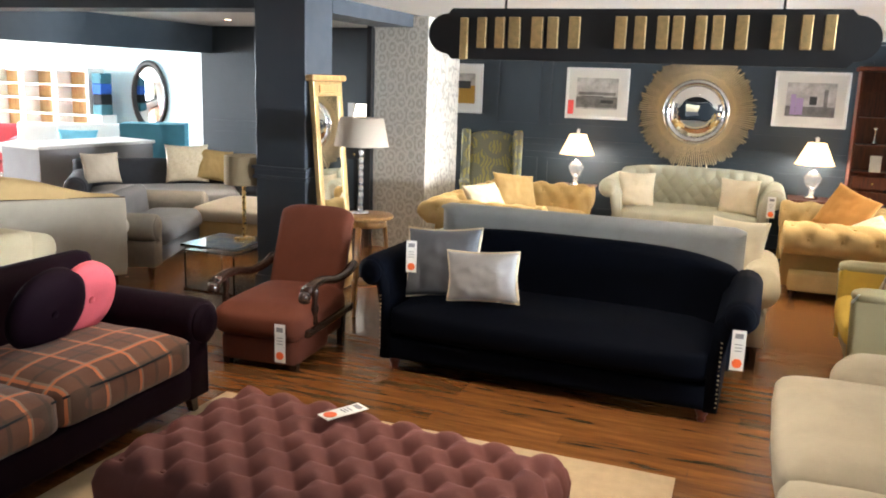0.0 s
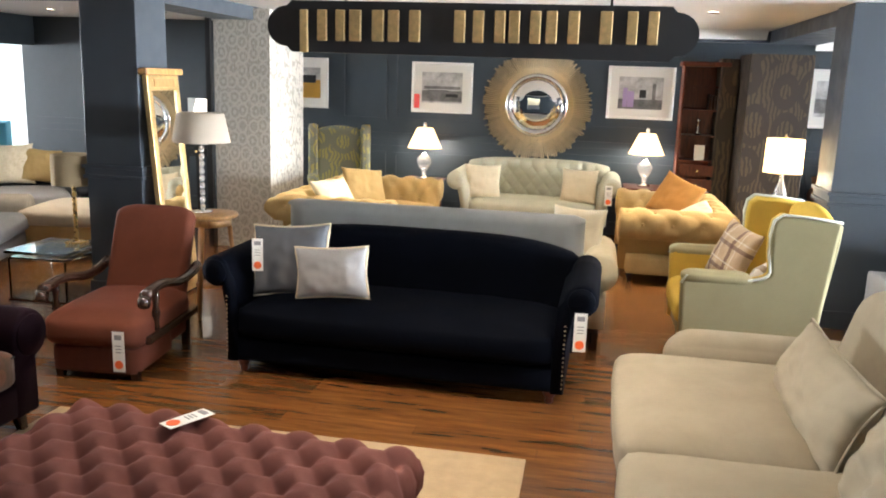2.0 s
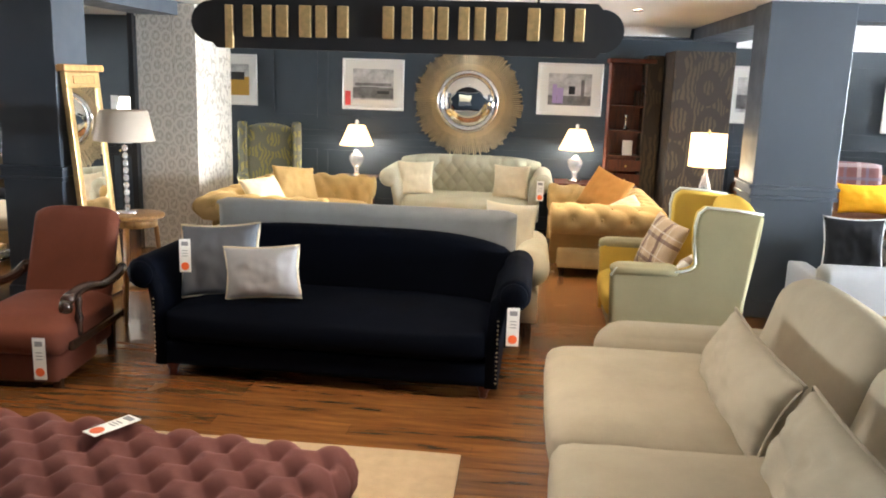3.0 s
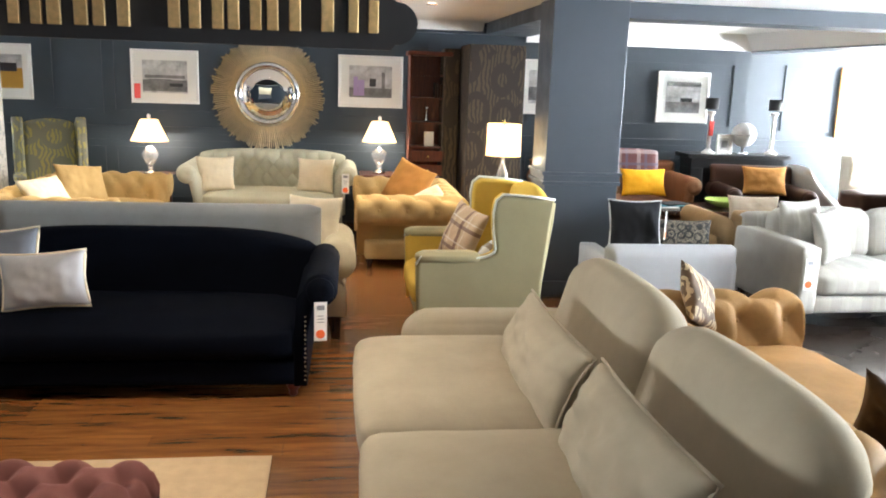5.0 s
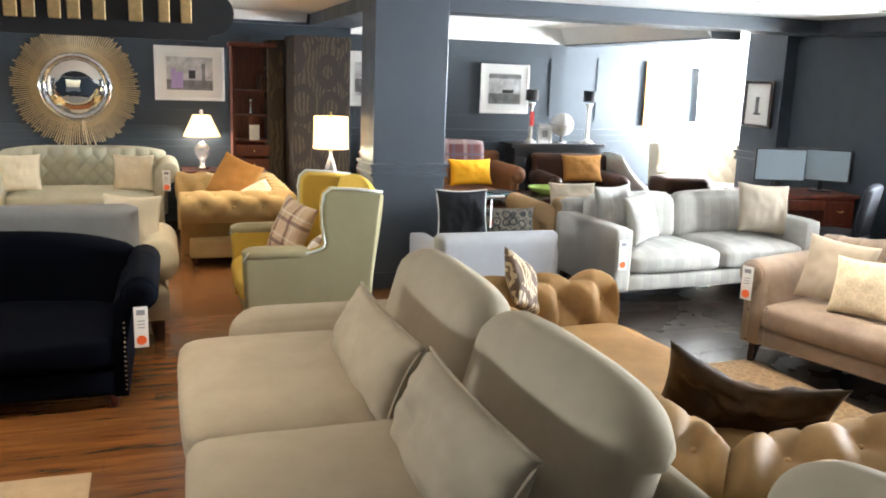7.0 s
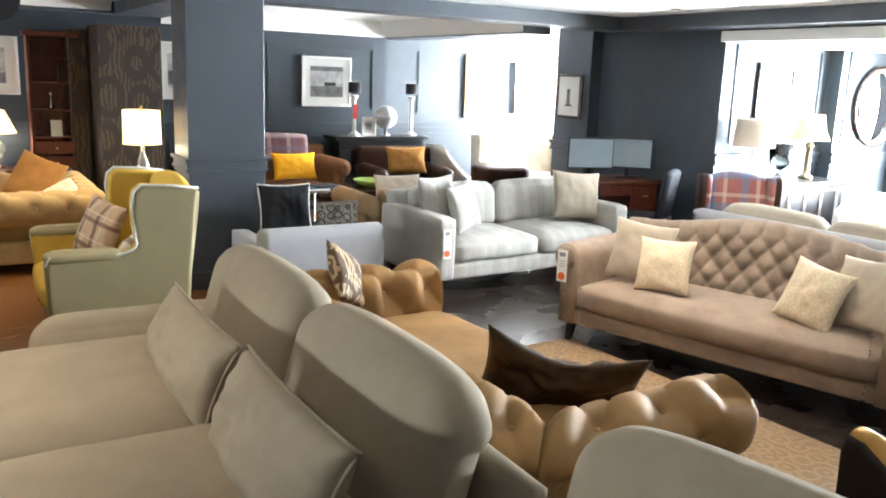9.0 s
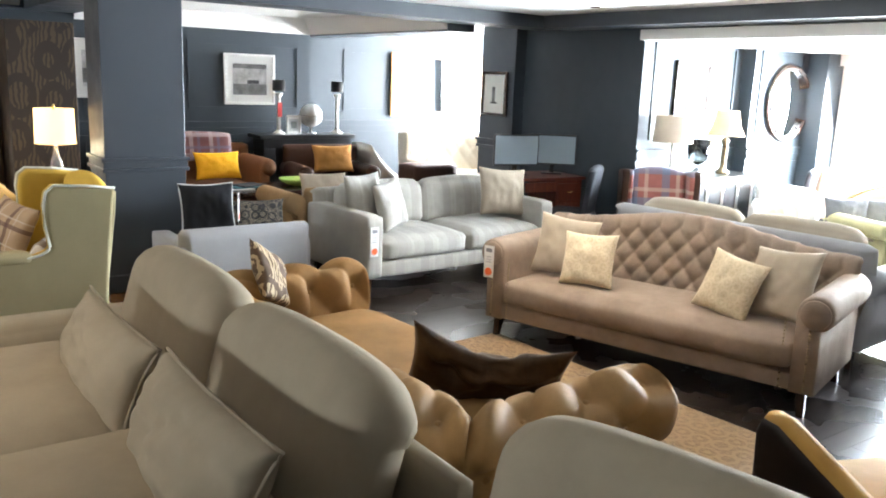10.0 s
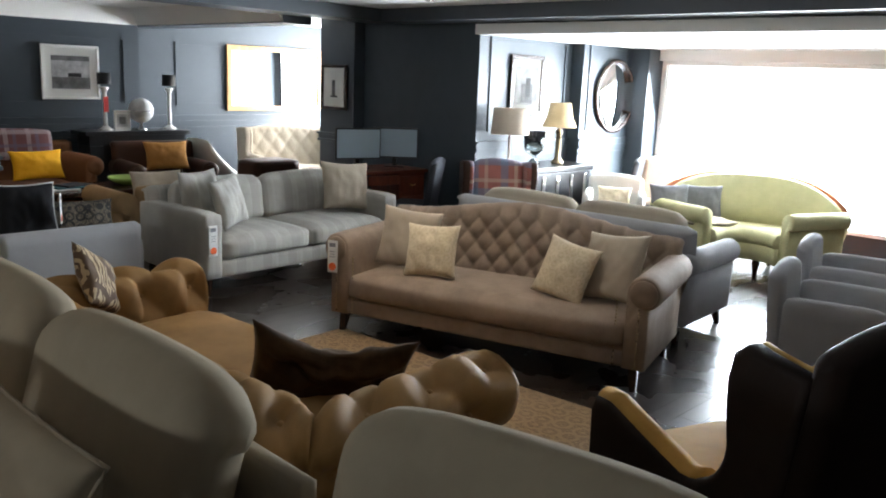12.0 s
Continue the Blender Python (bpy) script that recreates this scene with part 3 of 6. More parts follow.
def chesterfield(name, x, y, rz, w, d, h, seat_h, fab, label, seat_fab=None, tuft_xy=(0.2, 0.12), roll=0.1, tuft_all=True, depth=0.035, puffy=0.0, top_keep=1.0):
    """A sofa whose rolled arms and back run round in one height."""
    ob = thing(name, x, y, rz, label, "sofa")
    t = 0.1
    part("base", puff(w - 0.14, d - 0.12, seat_h - 0.24, 0.02, 0.004, 6, (0, 0.01, 0.08), 0.002), fab, ob)
    iw = w - 2 * (2 * roll)
    part("seat_cushion", puff(iw + 0.04, d - 2 * roll - 0.06, 0.18, 0.06, 0.035, 14, (0, -roll - 0.01, seat_h - 0.18), 0.008, x), seat_fab or fab, ob)

    z0, reach = 0.1, (h - 0.1) * 1.25
    me = button_mesh(0.017, fab)

    def skin(v):
        """Place and outward direction across the roll, v from the seat (0) over the top to the outside (1)."""
        if v < 0.4:
            return Vector((0, 0, z0 + (h - roll - z0) * v / 0.4)), Vector((0, -1, 0))
        a = math.pi - (v - 0.4) / 0.6 * math.radians(265)
        return Vector((0, roll + roll * math.cos(a), h - roll + roll * math.sin(a))), Vector((0, math.cos(a), math.sin(a)))

    def sunk(q, v):
        """How deep the buttoning draws the cloth in."""
        if v <= 0.12 or not (tuft_all or v < 0.6):
            return 0.0
        fade = min(1.0, (v - 0.12) * 10) * min(1.0, max(0.0, (0.95 - v) * 8)) * (1.0 if v < 0.55 else max(top_keep, 1.0 - (v - 0.55) * 4))
        return depth * fade * (0.38 * (1 - tuft(q, v * reach, *tuft_xy)) + 0.85 * pit(q, v * reach, *tuft_xy, 0.17 * tuft_xy[0]))

    def run(name, length, nu, phase, cut0, cut1, at):
        """A straight run of rolled upholstery along +x; the sitter's side looks to -y; mitred at either end."""
        nv = 60
        rings = []
        for i in range(nu + 1):
            f = i / nu
            ring = []
            for j in range(nv + 1):
                p, n = skin(j / nv)
                fold = 0.03 * sum(math.exp(-(f_end * length / 0.045) ** 2) for f_end, cut in ((f, cut0), (1 - f, cut1)) if cut) if puffy else 0.0
                p = p + n * (puffy - fold - sunk(f * length + phase, j / nv))
                p += 0.004 * noise.noise_vector(Vector((f * length * 9 + x, p.y * 9, p.z * 9)))
                lo, hi = cut0 * p.y, length - cut1 * p.y
                ring.append(Vector((lo + (hi - lo) * f, p.y, p.z)))
            ring += [Vector((ring[-1].x, t, h - 2 * roll)), Vector((ring[-1].x, t, z0))]
            rings.append(ring)
        body = part(name, loft(rings), fab, ob, at=at)
        sx, sy = tuft_xy
        for row in range(1, int(0.92 * reach / sy) + 1):
            v = row * sy / reach
            if v < 0.2 or v > 0.9 or not (tuft_all or v < 0.6):
                continue
            for i in range(-30, 31):
                q = (i + (0.5 if row % 2 else 0)) * sx
                f = (q - phase) / length
                if 0.02 < f < 0.98:
                    p, n = skin(v)
                    p = p + n * (puffy - sunk(q, v) + 0.002)
                    lo, hi = cut0 * p.y, length - cut1 * p.y
                    piece("button", me, body, Matrix.Translation((lo + (hi - lo) * f, p.y, p.z)) @ n.to_track_quat("Z", "Y").to_matrix().to_4x4())
        return body

    il, idp = w - 4 * roll, d - 2 * roll
    run("backrest", il, 130, 0.0, -1, -1, pose(-il / 2, d / 2 - 2 * roll, 0))
    run("arm", idp, 70, 0.07, 0, -1, pose(-il / 2, -d / 2, 0, 0, 0, 90))
    run("arm", idp, 70, 0.07, -1, 0, pose(il / 2, d / 2 - 2 * roll, 0, 0, 0, -90))
    for side in (-1, 1):
        part("scroll_front", turned([(roll * 0.95, 0), (roll * 0.85, 0.015), (roll * 0.3, 0.022), (0.006, 0.018)], 20), fab, ob, at=pose(side * (il / 2 + roll), -d / 2 + 0.004, h - roll, 90))
    legs(ob, w - 0.14, d - 0.1, 0.09, DARKWOOD, "turned")
    return ob

# ---- structure ----
CEIL_Z, BEAM_Z = 2.44, 2.31


def slab(name, x0, x1, y0, y1, z0, z1, mat, label, category="wall", bev=0.0):
    return solid(name, box(x1 - x0, y1 - y0, z1 - z0, ((x0 + x1) / 2, (y0 + y1) / 2, z0), bev, 1), mat, label, category, kind="structure", smooth=False)


solid("ground", box(90, 90, 0.1, (0, 0, -0.13)), UNDER, "dark ground under the boards and outside", "ground", kind="structure", smooth=False)
floor = solid("floor", box(26.4, 18.3, 0.02, (-2.8, 4.1, -0.03)), UNDER, "brown and dark-stained timber board floor", "floor", kind="structure", smooth=False)
wall_back = slab("wall_back", -7.8, 5.15, 10.1, 10.3, 0, CEIL_Z, SLATE, "slate grey painted panelled wall")
wall_recess = slab("wall_recess", 5.15, 9.2, 10.45, 10.65, 0, CEIL_Z, SLATE, "slate grey panelled wall beside the window")
slab("wall_return", 5.0, 5.15, 10.3, 10.65, 0, CEIL_Z, SLATE, "slate grey wall return")
slab("wall_far_side", 9.2, 9.4, 8.05, 10.65, 0, 0.45, SLATE, "low slate grey wall under an unseen side window")
slab("wall_far_header", 9.2, 9.4, 8.05, 10.65, 2.15, CEIL_Z, SLATE, "slate grey wall over an unseen side window")
wall_stub = slab("wall_stub", 6.58, 9.7, 5.65, 8.05, 0, CEIL_Z, SLATE, "slate grey painted wall block with panels")
wall_pier = slab("wall_pier", 8.21, 9.7, 5.49, 5.65, 0, CEIL_Z, SLATE, "slate grey wall pier beside the shop window")
slab("wall_window_pier", 9.25, 9.7, 5.25, 5.49, 0, CEIL_Z, SLATE, "slate grey window pier")
slab("wall_window_sill", 9.5, 9.7, -5.0, 5.25, 0, 0.28, SLATE, "low slate grey wall under the shop window")
slab("wall_window_head", 9.5, 9.7, -5.0, 5.25, 2.07, CEIL_Z, CEIL, "white wall over the shop window")
# out of view, added to keep window daylight off the near sofas
slab("wall_daylight_blocker", 9.5, 9.7, -5.0, 2.3, 0.28, 2.07, SLATE, "unseen slate grey wall, added to narrow the window daylight")
slab("wall_side_header", -7.8, -7.6, 3.0, 10.1, 2.06, CEIL_Z, SLATE, "slate grey header over a wide opening")
slab("wall_side", -7.8, -7.6, -5.0, 3.0, 0, CEIL_Z, SLATE, "slate grey painted wall")
slab("wall_front", -7.8, 10.7, -5.2, -5.0, 0, 0.4, SLATE, "low wall under the entrance windows")
slab("wall_front_head", -7.8, 10.7, -5.2, -5.0, 2.2, CEIL_Z, SLATE, "slate grey wall over the entrance windows")
# unseen walls behind the camera, widened so less sky light enters
for k, (a, b) in enumerate(((-7.8, -3.4), (-1.4, 10.7))):
    slab("wall_front_%d" % (k + 1), a, b, -5.2, -5.0, 0.4, 2.2, SLATE, "unseen slate grey wall, widened to hold back sky light")
slab("ceiling", -7.8, 10.7, -5.2, 10.65, CEIL_Z, CEIL_Z + 0.12, CEIL, "white painted ceiling", "ceiling")
slab("ceiling_bay", 6.5, 9.5, -5.0, 5.65, 2.2, 2.3, CEIL, "lower white ceiling before the shop window", "ceiling")
# side room
slab("side_room_wall", -12.57, -7.8, 13.2, 13.4, 0, CEIL_Z, PALEBLUE, "pale blue painted wall of the side room")
slab("side_room_wall_far", -16.2, -12.57, 13.2, 13.4, 0, CEIL_Z, WHITEFRAME, "white wall of the side room")
slab("side_room_wall_right", -7.8, -7.6, 10.3, 13.4, 0, CEIL_Z, PALEBLUE, "pale blue side wall of the side room")
slab("side_room_wall_front", -16.2, -7.8, 3.0, 3.2, 0, CEIL_Z, WHITEFRAME, "white wall of the side room")
slab("side_room_ceiling", -16.2, -7.8, 3.0, 13.4, CEIL_Z, CEIL_Z + 0.12, CEIL, "white ceiling of the side room", "ceiling")
slab("side_room_floor", -16.2, -7.6, 3.0, 13.4, -0.02, 0.0, FLOOR_WARM, "timber floor of the side room", "floor")
slab("side_room_column", -9.32, -9.05, 12.0, 12.3, 0, CEIL_Z, WHITEFRAME, "white square column", "column")
slab("side_room_wall_low", -16.2, -16.0, 3.0, 13.4, 0, 0.5, WHITEFRAME, "low white wall under unseen windows")
slab("side_room_wall_head", -16.2, -16.0, 3.0, 13.4, 2.2, CEIL_Z, WHITEFRAME, "white wall over unseen windows")


def beam(name, x0, x1, y0, y1):
    return slab(name, x0, x1, y0, y1, BEAM_Z, CEIL_Z - 0.002, SLATE_COL, "slate grey boxed ceiling beam", "beam")


beam("beam_column_left", -3.95, -3.53, 6.2, 10.1)
beam("beam_left", -7.6, -3.97, 5.75, 6.15)
beam("beam_column_right", 1.70, 2.24, 7.05, 10.1)
beam("beam_right", 2.28, 6.35, 6.62, 7.02)
beam("beam_window", 6.1, 6.5, -5.0, 6.62)
beam("beam_back_1", -3.53, 1.70, 9.85, 10.1)
slab("beam_recess", 5.15, 5.5, 7.02, 10.45, 2.235, CEIL_Z - 0.002, SLATE_COL, "slate grey boxed ceiling beam before a recess", "beam")


def cornice(name, a, b, h=0.1):
    """A coved white cornice along a line at the ceiling, its profile to the left of the line."""
    a, b = Vector((*a, 0)), Vector((*b, 0))
    n = (b - a).normalized().cross(Vector((0, 0, 1)))
    prof = [(0, 0)] + [(h * (1 - math.cos(k * math.pi / 10)), -h * (1 - math.sin(k * math.pi / 10))) for k in range(6)] + [(0, -h)]
    rings = [[p + n * u + Vector((0, 0, CEIL_Z - 0.001 + v)) for u, v in prof] for p in (a, b)]
    return solid(name, loft(rings), CEIL, "white coved cornice", "cornice", kind="structure", smooth=False)


def column(name, x0, x1, y0, y1, label):
    ob = slab(name, x0, x1, y0, y1, 0, CEIL_Z - 0.001, SLATE_COL, label, "column", 0.004)
    cx, cy, sx, sy = (x0 + x1) / 2, (y0 + y1) / 2, x1 - x0, y1 - y0
    for z, h, o in ((1.035, 0.028, 0.03), (0.985, 0.05, 0.014), (0.955, 0.03, 0.024), (0.0, 0.14, 0.016)):
        part("rail_moulding" if z else "plinth", box(sx + 2 * o, sy + 2 * o, h, (cx, cy, z), 0.006, 2), SLATE_COL, ob, smooth=False)
    return ob


column("column_1", -3.97, -3.51, 5.72, 6.16, "slate grey painted square column with dado moulding")
column("column_2", 1.66, 2.28, 6.58, 7.04, "slate grey painted square column with dado moulding")
column("column_3", 6.42, 6.92, 7.42, 8.04, "slate grey painted column with dado moulding")


def dado(x0, x1, y, parent):
    """Dado rail along a wall that faces -y."""
    for z, h, o in ((1.10, 0.022, 0.03), (1.045, 0.055, 0.012), (1.01, 0.035, 0.022), (0.94, 0.02, 0.012), (0.0, 0.16, 0.018)):
        part("dado_rail" if z else "skirting", box(x1 - x0, o, h, ((x0 + x1) / 2, y - o / 2, z)), SLATE, parent, smooth=False)


def panel_mould(x0, x1, y, z0, z1, parent, w=0.035, o=0.014):
    """A rectangular panel moulding on a wall that faces -y."""
    bm = bmesh.new()
    for a, b, c, d in ((x0, x1, z0, z0 + w), (x0, x1, z1 - w, z1), (x0, x0 + w, z0 + w, z1 - w), (x1 - w, x1, z0 + w, z1 - w)):
        box(b - a, o, d - c, ((a + b) / 2, y - o / 2, c), 0, 1, bm)
    part("panel_moulding", bm, SLATE, parent, smooth=False)


dado(-7.6, 5.15, 10.1, wall_back)
for a, b in ((-3.3, -2.72), (-2.62, 0.98), (1.05, 1.9), (2.3, 3.35), (3.5, 4.98)):
    panel_mould(a, b, 10.1, 1.27, 2.1 if a > 2 else 2.18, wall_back)
    panel_mould(a, b, 10.1, 0.26, 0.88, wall_back)
dado(5.15, 9.2, 10.45, wall_recess)
panel_mould(5.84, 8.9, 10.45, 1.25, 2.1, wall_recess)
dado(6.58, 8.21, 5.65, wall_stub)
panel_mould(6.75, 8.1, 5.65, 1.22, 2.2, wall_stub)
dado(8.21, 9.25, 5.49, wall_pier)
panel_mould(8.33, 9.16, 5.49, 1.22, 2.2, wall_pier)
for k, (a, b) in enumerate((((-3.51, 9.85), (1.66, 9.85)), ((2.24, 10.1), (5.15, 10.1)), ((6.35, 7.02), (2.28, 7.02)), ((5.15, 10.1), (5.15, 7.02)))):
    cornice("cornice_%d" % (k + 1), a, b, 0.1 if k in (0, 2) else 0.19)


def window(name, x, y0, y1, z0, z1, n):
    """A window in a wall that runs along y: frame, mullions and panes."""
    ob = thing(name, x, (y0 + y1) / 2, 0, "large shop window with pale frame", "window", "", 0)
    tagged(ob, kind="structure")
    L = y1 - y0
    part("window_frame", box(0.07, L, 0.05, (0, 0, z1 - 0.05)), WHITEFRAME, ob, smooth=False)
    part("window_sill", box(0.22, L, 0.04, (-0.05, 0, z0)), WHITEFRAME, ob, smooth=False)
    for k in range(n + 1):
        part("mullion", box(0.07, 0.06, z1 - z0 - 0.09, (0, -L / 2 + 0.03 + (L - 0.06) * k / n, z0 + 0.04)), WHITEFRAME, ob, smooth=False)
    for k in range(n):
        pn = part("pane", box(0.008, (L - 0.06) / n - 0.06, z1 - z0 - 0.09, (0, -L / 2 + 0.03 + (L - 0.06) * (k + 0.5) / n, z0 + 0.04)), PANE, ob, smooth=False)
        pn.visible_shadow = False


window("window_1", 9.6, 2.3, 5.24, 0.28, 2.07, 1)
# hidden behind the wall block, added as the opening for that lamp
window("unseen_window_recess", 9.3, 8.1, 10.4, 0.45, 2.15, 2)
# unseen window, added to let light into the side room
window("unseen_window_side_room", -16.1, 3.2, 13.2, 0.5, 2.2, 5)
GLOW = plain("bright_overcast_distance", (0.95, 0.98, 1.0), 1.0, 0, 5.0)
solid("backdrop", box(0.1, 60, 24, (11.8, 4, -6)), GLOW, "bright overcast daylight outside", "backdrop", kind="structure", smooth=False)
# glowing sheet beyond the added side room windows
solid("backdrop_side", box(0.1, 40, 20, (-28, 8, -6)), GLOW, "bright overcast daylight outside", "backdrop", kind="structure", smooth=False)


def downlight(x, y):
    ob = thing("downlight", x, y, 0, "small round recessed ceiling downlight", "downlight", "ceiling downlights", CEIL_Z)
    part("rim", turned([(0.052, -0.004), (0.05, -0.012), (0.036, -0.012), (0.034, -0.003)], 20), CHROME, ob)
    part("bulb", turned([(0.033, -0.002), (0.03, -0.007), (0.002, -0.008)], 16), LAMPGLOW, ob)
    return ob


# fittings at y below 5.3 are unseen, added to carry those fill lamps
for x, y in ((-6.6, 7.0), (-5.3, 7.0), (-6.4, 8.8), (-5.0, 8.8), (-4.6, 7.9), (-2.5, 7.6), (-0.9, 7.6), (0.8, 7.6), (3.2, 8.4), (4.6, 8.4), (4.4, 5.4), (5.6, 5.4), (3.5, 3.6), (-2.8, 3.6), (-0.5, 3.5), (0.3, 5.2)):
    downlight(x, y)

# ---- lounge in the middle ----
# tufted footstool
def footstool(x, y, w, d, h):
    ob = thing("footstool", x, y, -5, "large mauve velvet footstool, deep-buttoned, on turned feet", "footstool")
    nx, ny, sx, sy, zb = 180, 100, 0.2, 0.105, 0.12
    bm = bmesh.new()
    rows = []
    for j in range(ny + 1):
        row = []
        for i in range(nx + 1):
            u, v = 2 * i / nx - 1, 2 * j / ny - 1
            px, py = u * w / 2, v * d / 2
            e = max(abs(u) * w / 2 - (w / 2 - 0.09), abs(v) * d / 2 - (d / 2 - 0.09), 0) / 0.09
            drop = 0.075 * e ** 2.6
            k = tuft(px, py + 0.04, sx, sy)
            z = h - (0.018 * (1 - k) + 0.044 * pit(px, py + 0.04, sx, sy, 0.031)) * (1 - e ** 4) - drop + 0.012 * noise.noise(Vector((px * 5, py * 5, 1)))
            sc = 1 - 0.02 * e * (1 - k)
            row.append(bm.verts.new((px * sc, py * sc, z)))
        rows.append(row)
    for a, b in zip(rows, rows[1:]):
        for i in range(nx):
            bm.faces.new((a[i], a[i + 1], b[i + 1], b[i]))
    rim = rows[0] + [r[-1] for r in rows[1:]] + rows[-1][-2::-1] + [r[0] for r in rows[-2:0:-1]]
    prev = rim
    for z, k in ((h - 0.13, 1.02), (h - 0.19, 1.015), (h - 0.235, 0.985)):
        cur = [bm.verts.new((v.co.x * k, v.co.y * (1 + (k - 1) * w / d), z)) for v in rim]
        for i in range(len(rim)):
            j = (i + 1) % len(rim)
            bm.faces.new((prev[i], cur[i], cur[j], prev[j]))
        prev = cur
    top = part("cushion_top", bm, MAUVE, ob)
    part("base", puff(w - 0.05, d - 0.05, h - 0.225 - zb, 0.02, 0.0, 6, (0, 0, zb), 0.002), MAUVE, ob)
    me = button_mesh(0.012, MAUVE)
    for j in range(-6, 7):
        for i in range(-6, 7):
            bx, by = (i + (0.5 if j % 2 else 0)) * sx, j * sy - 0.04
            if abs(bx) < w / 2 - 0.06 and abs(by) < d / 2 - 0.06:
                piece("button", me, top, pose(bx, by, h - 0.058))
    legs(ob, w - 0.06, d - 0.06, zb + 0.01, DARKWOOD, "turned")


footstool(-1.47, 2.46, 1.53, 0.86, 0.45)
swing_tag(0, 0, 0, 0, 0.2, 0.075, pose(-1.553, 2.853, 0.462, -90, 0, 0) @ pose(0, 0, 0, 0, 28, 0))
solid("rug", puff(2.5, 2.6, 0.014, 0.006, 0, 10, (0, 0, 0), 0.002), RUGBEIGE, "plain beige wool rug under a footstool", "rug", pose(-1.58, 2.38, 0.002))

# aubergine sofa with plaid seat
sofa("sofa", -3.23, 2.42, 90, 2.25, 0.98, 0.47, 0.63, 0.8, AUBERGINE, "dark aubergine velvet sofa with orange plaid seat cushions", arm="roll", arm_w=0.16, roll_r=0.13, seats=2,
     seat_fab=PLAIDBROWN, leg_h=0.11, back_t=0.22, seat_t=0.19, piping=BLACKC, seat_crown=0.04)


def round_cushion(x, y, z, rz, tilt, r, t, mat, label):
    ob = thing("round_cushion", x, y, rz, label, "cushion", "", z)
    ob.matrix_basis = pose(x, y, z, 0, 0, rz) @ pose(0, 0, 0, 90 + tilt, 0, 0)
    prof = [(0.01, -t / 2 * 0.8), (r * 0.5, -t / 2), (r * 0.85, -t / 2 * 0.7), (r, -0.02), (r, 0.02), (r * 0.85, t / 2 * 0.7), (r * 0.5, t / 2), (0.03, t / 2 * 0.72), (0.01, t / 2 * 0.7)]
    part("cover", turned(prof, 28), mat, ob)
    part("button", turned([(0.02, 0), (0.016, 0.008), (0.003, 0.01)], 12, (0, 0, t / 2 * 0.7)), mat, ob)


round_cushion(-3.22, 2.82, 0.66, 90, 18, 0.22, 0.14, AUBERGINE, "round dark aubergine velvet cushion with a centre button")
round_cushion(-3.24, 3.08, 0.66, 90, 12, 0.19, 0.12, PINKV, "round rose pink velvet cushion")

# reclining armchair
def recliner(x, y, rz):
    ob = thing("reclining_armchair", x, y, rz, "rust brown upholstered recliner chair with dark carved open arms", "armchair")
    w = 0.58
    part("footrest_box", puff(w - 0.06, 0.5, 0.17, 0.03, 0.008, 8, (0, -0.13, 0.035), 0.003), RUST, ob)
    part("seat", puff(w, 0.76, 0.19, 0.06, 0.035, 12, (0, -0.04, 0.2), 0.005), RUST, ob)
    part("backrest", back_body(w - 0.04, 0.0, lambda u: 0.66 - 0.05 * abs(u) ** 4, 0, 0.15, 0.0, None, nu=24, nv=12), RUST, ob, at=pose(0, 0.22, 0.32, -22))
    part("rear_box", puff(w - 0.08, 0.34, 0.24, 0.03, 0.005, 6, (0, 0.22, 0.08), 0.003), RUST, ob)
    for s in (-1, 1):
        xs = s * (w / 2 + 0.02)
        pts = []
        for k in range(15):
            f = k / 14
            yy = -0.36 + 0.78 * f
            zz = 0.50 + 0.04 * math.sin(f * math.pi * 1.6 + 0.4) + 0.14 * max(0, f - 0.55)
            pts.append((xs, yy, zz))
        arm = part("arm", tube(pts, lambda f: 0.036 - 0.008 * abs(math.sin(f * 3.0)), 10), DARKWOOD, ob, "dark carved wooden arm")
        part("arm_scroll", turned([(0.004, -0.032), (0.036, -0.026), (0.042, 0), (0.036, 0.026), (0.004, 0.032)], 16), DARKWOOD, arm, at=pose(xs, -0.365, 0.485, 0, 90, 0))
        part("arm_post", turned([(0.02, 0), (0.016, 0.05), (0.026, 0.1), (0.016, 0.15), (0.024, 0.2), (0.02, 0.24)], 12, (xs, -0.22, 0.28)), DARKWOOD, ob)
        part("side_rail", box(0.035, 0.72, 0.05, (xs, 0.02, 0.22), 0.008), DARKWOOD, ob, smooth=False)
        part("leg", square_leg(s * (w / 2 - 0.05), 0.36, 0.2, 0.05, 0.04), DARKWOOD, ob, smooth=False)
        part("foot", square_leg(s * (w / 2 - 0.06), -0.34, 0.06, 0.05, 0.04), DARKWOOD, ob, smooth=False)


recliner(-2.93, 4.48, 5)
swing_tag(-2.70, 4.04, 0.33, 5, 0.24, 0.07)

# navy sofa
nv = sofa("sofa", -1.20, 4.84, -1, 2.36, 0.92, 0.43, 0.72, 0.82, NAVY, "midnight navy velvet sofa with scroll arms and bench seat", arm="roll", arm_w=0.075, roll_r=0.095, flare=0.05, seats=1, leg=MAHOG, leg_kind="turned", leg_h=0.08,
          back_t=0.15, seat_t=0.2, end_drop=0.11, seat_crown=0.06, lean=0.18)
for s in (-1, 1):
        studs(nv, [(s * 1.005, -0.442, 0.12 + 0.026 * k) for k in range(15)], 0.006)
cushion("cushion", pose(-1.92, 4.71, 0.665, -16, -5, -4), 0.52, 0.45, 0.15, BLUEGREYC, "blue-grey velvet cushion with cream fringe on a navy sofa", 1, fringe=CREAMCUSH)
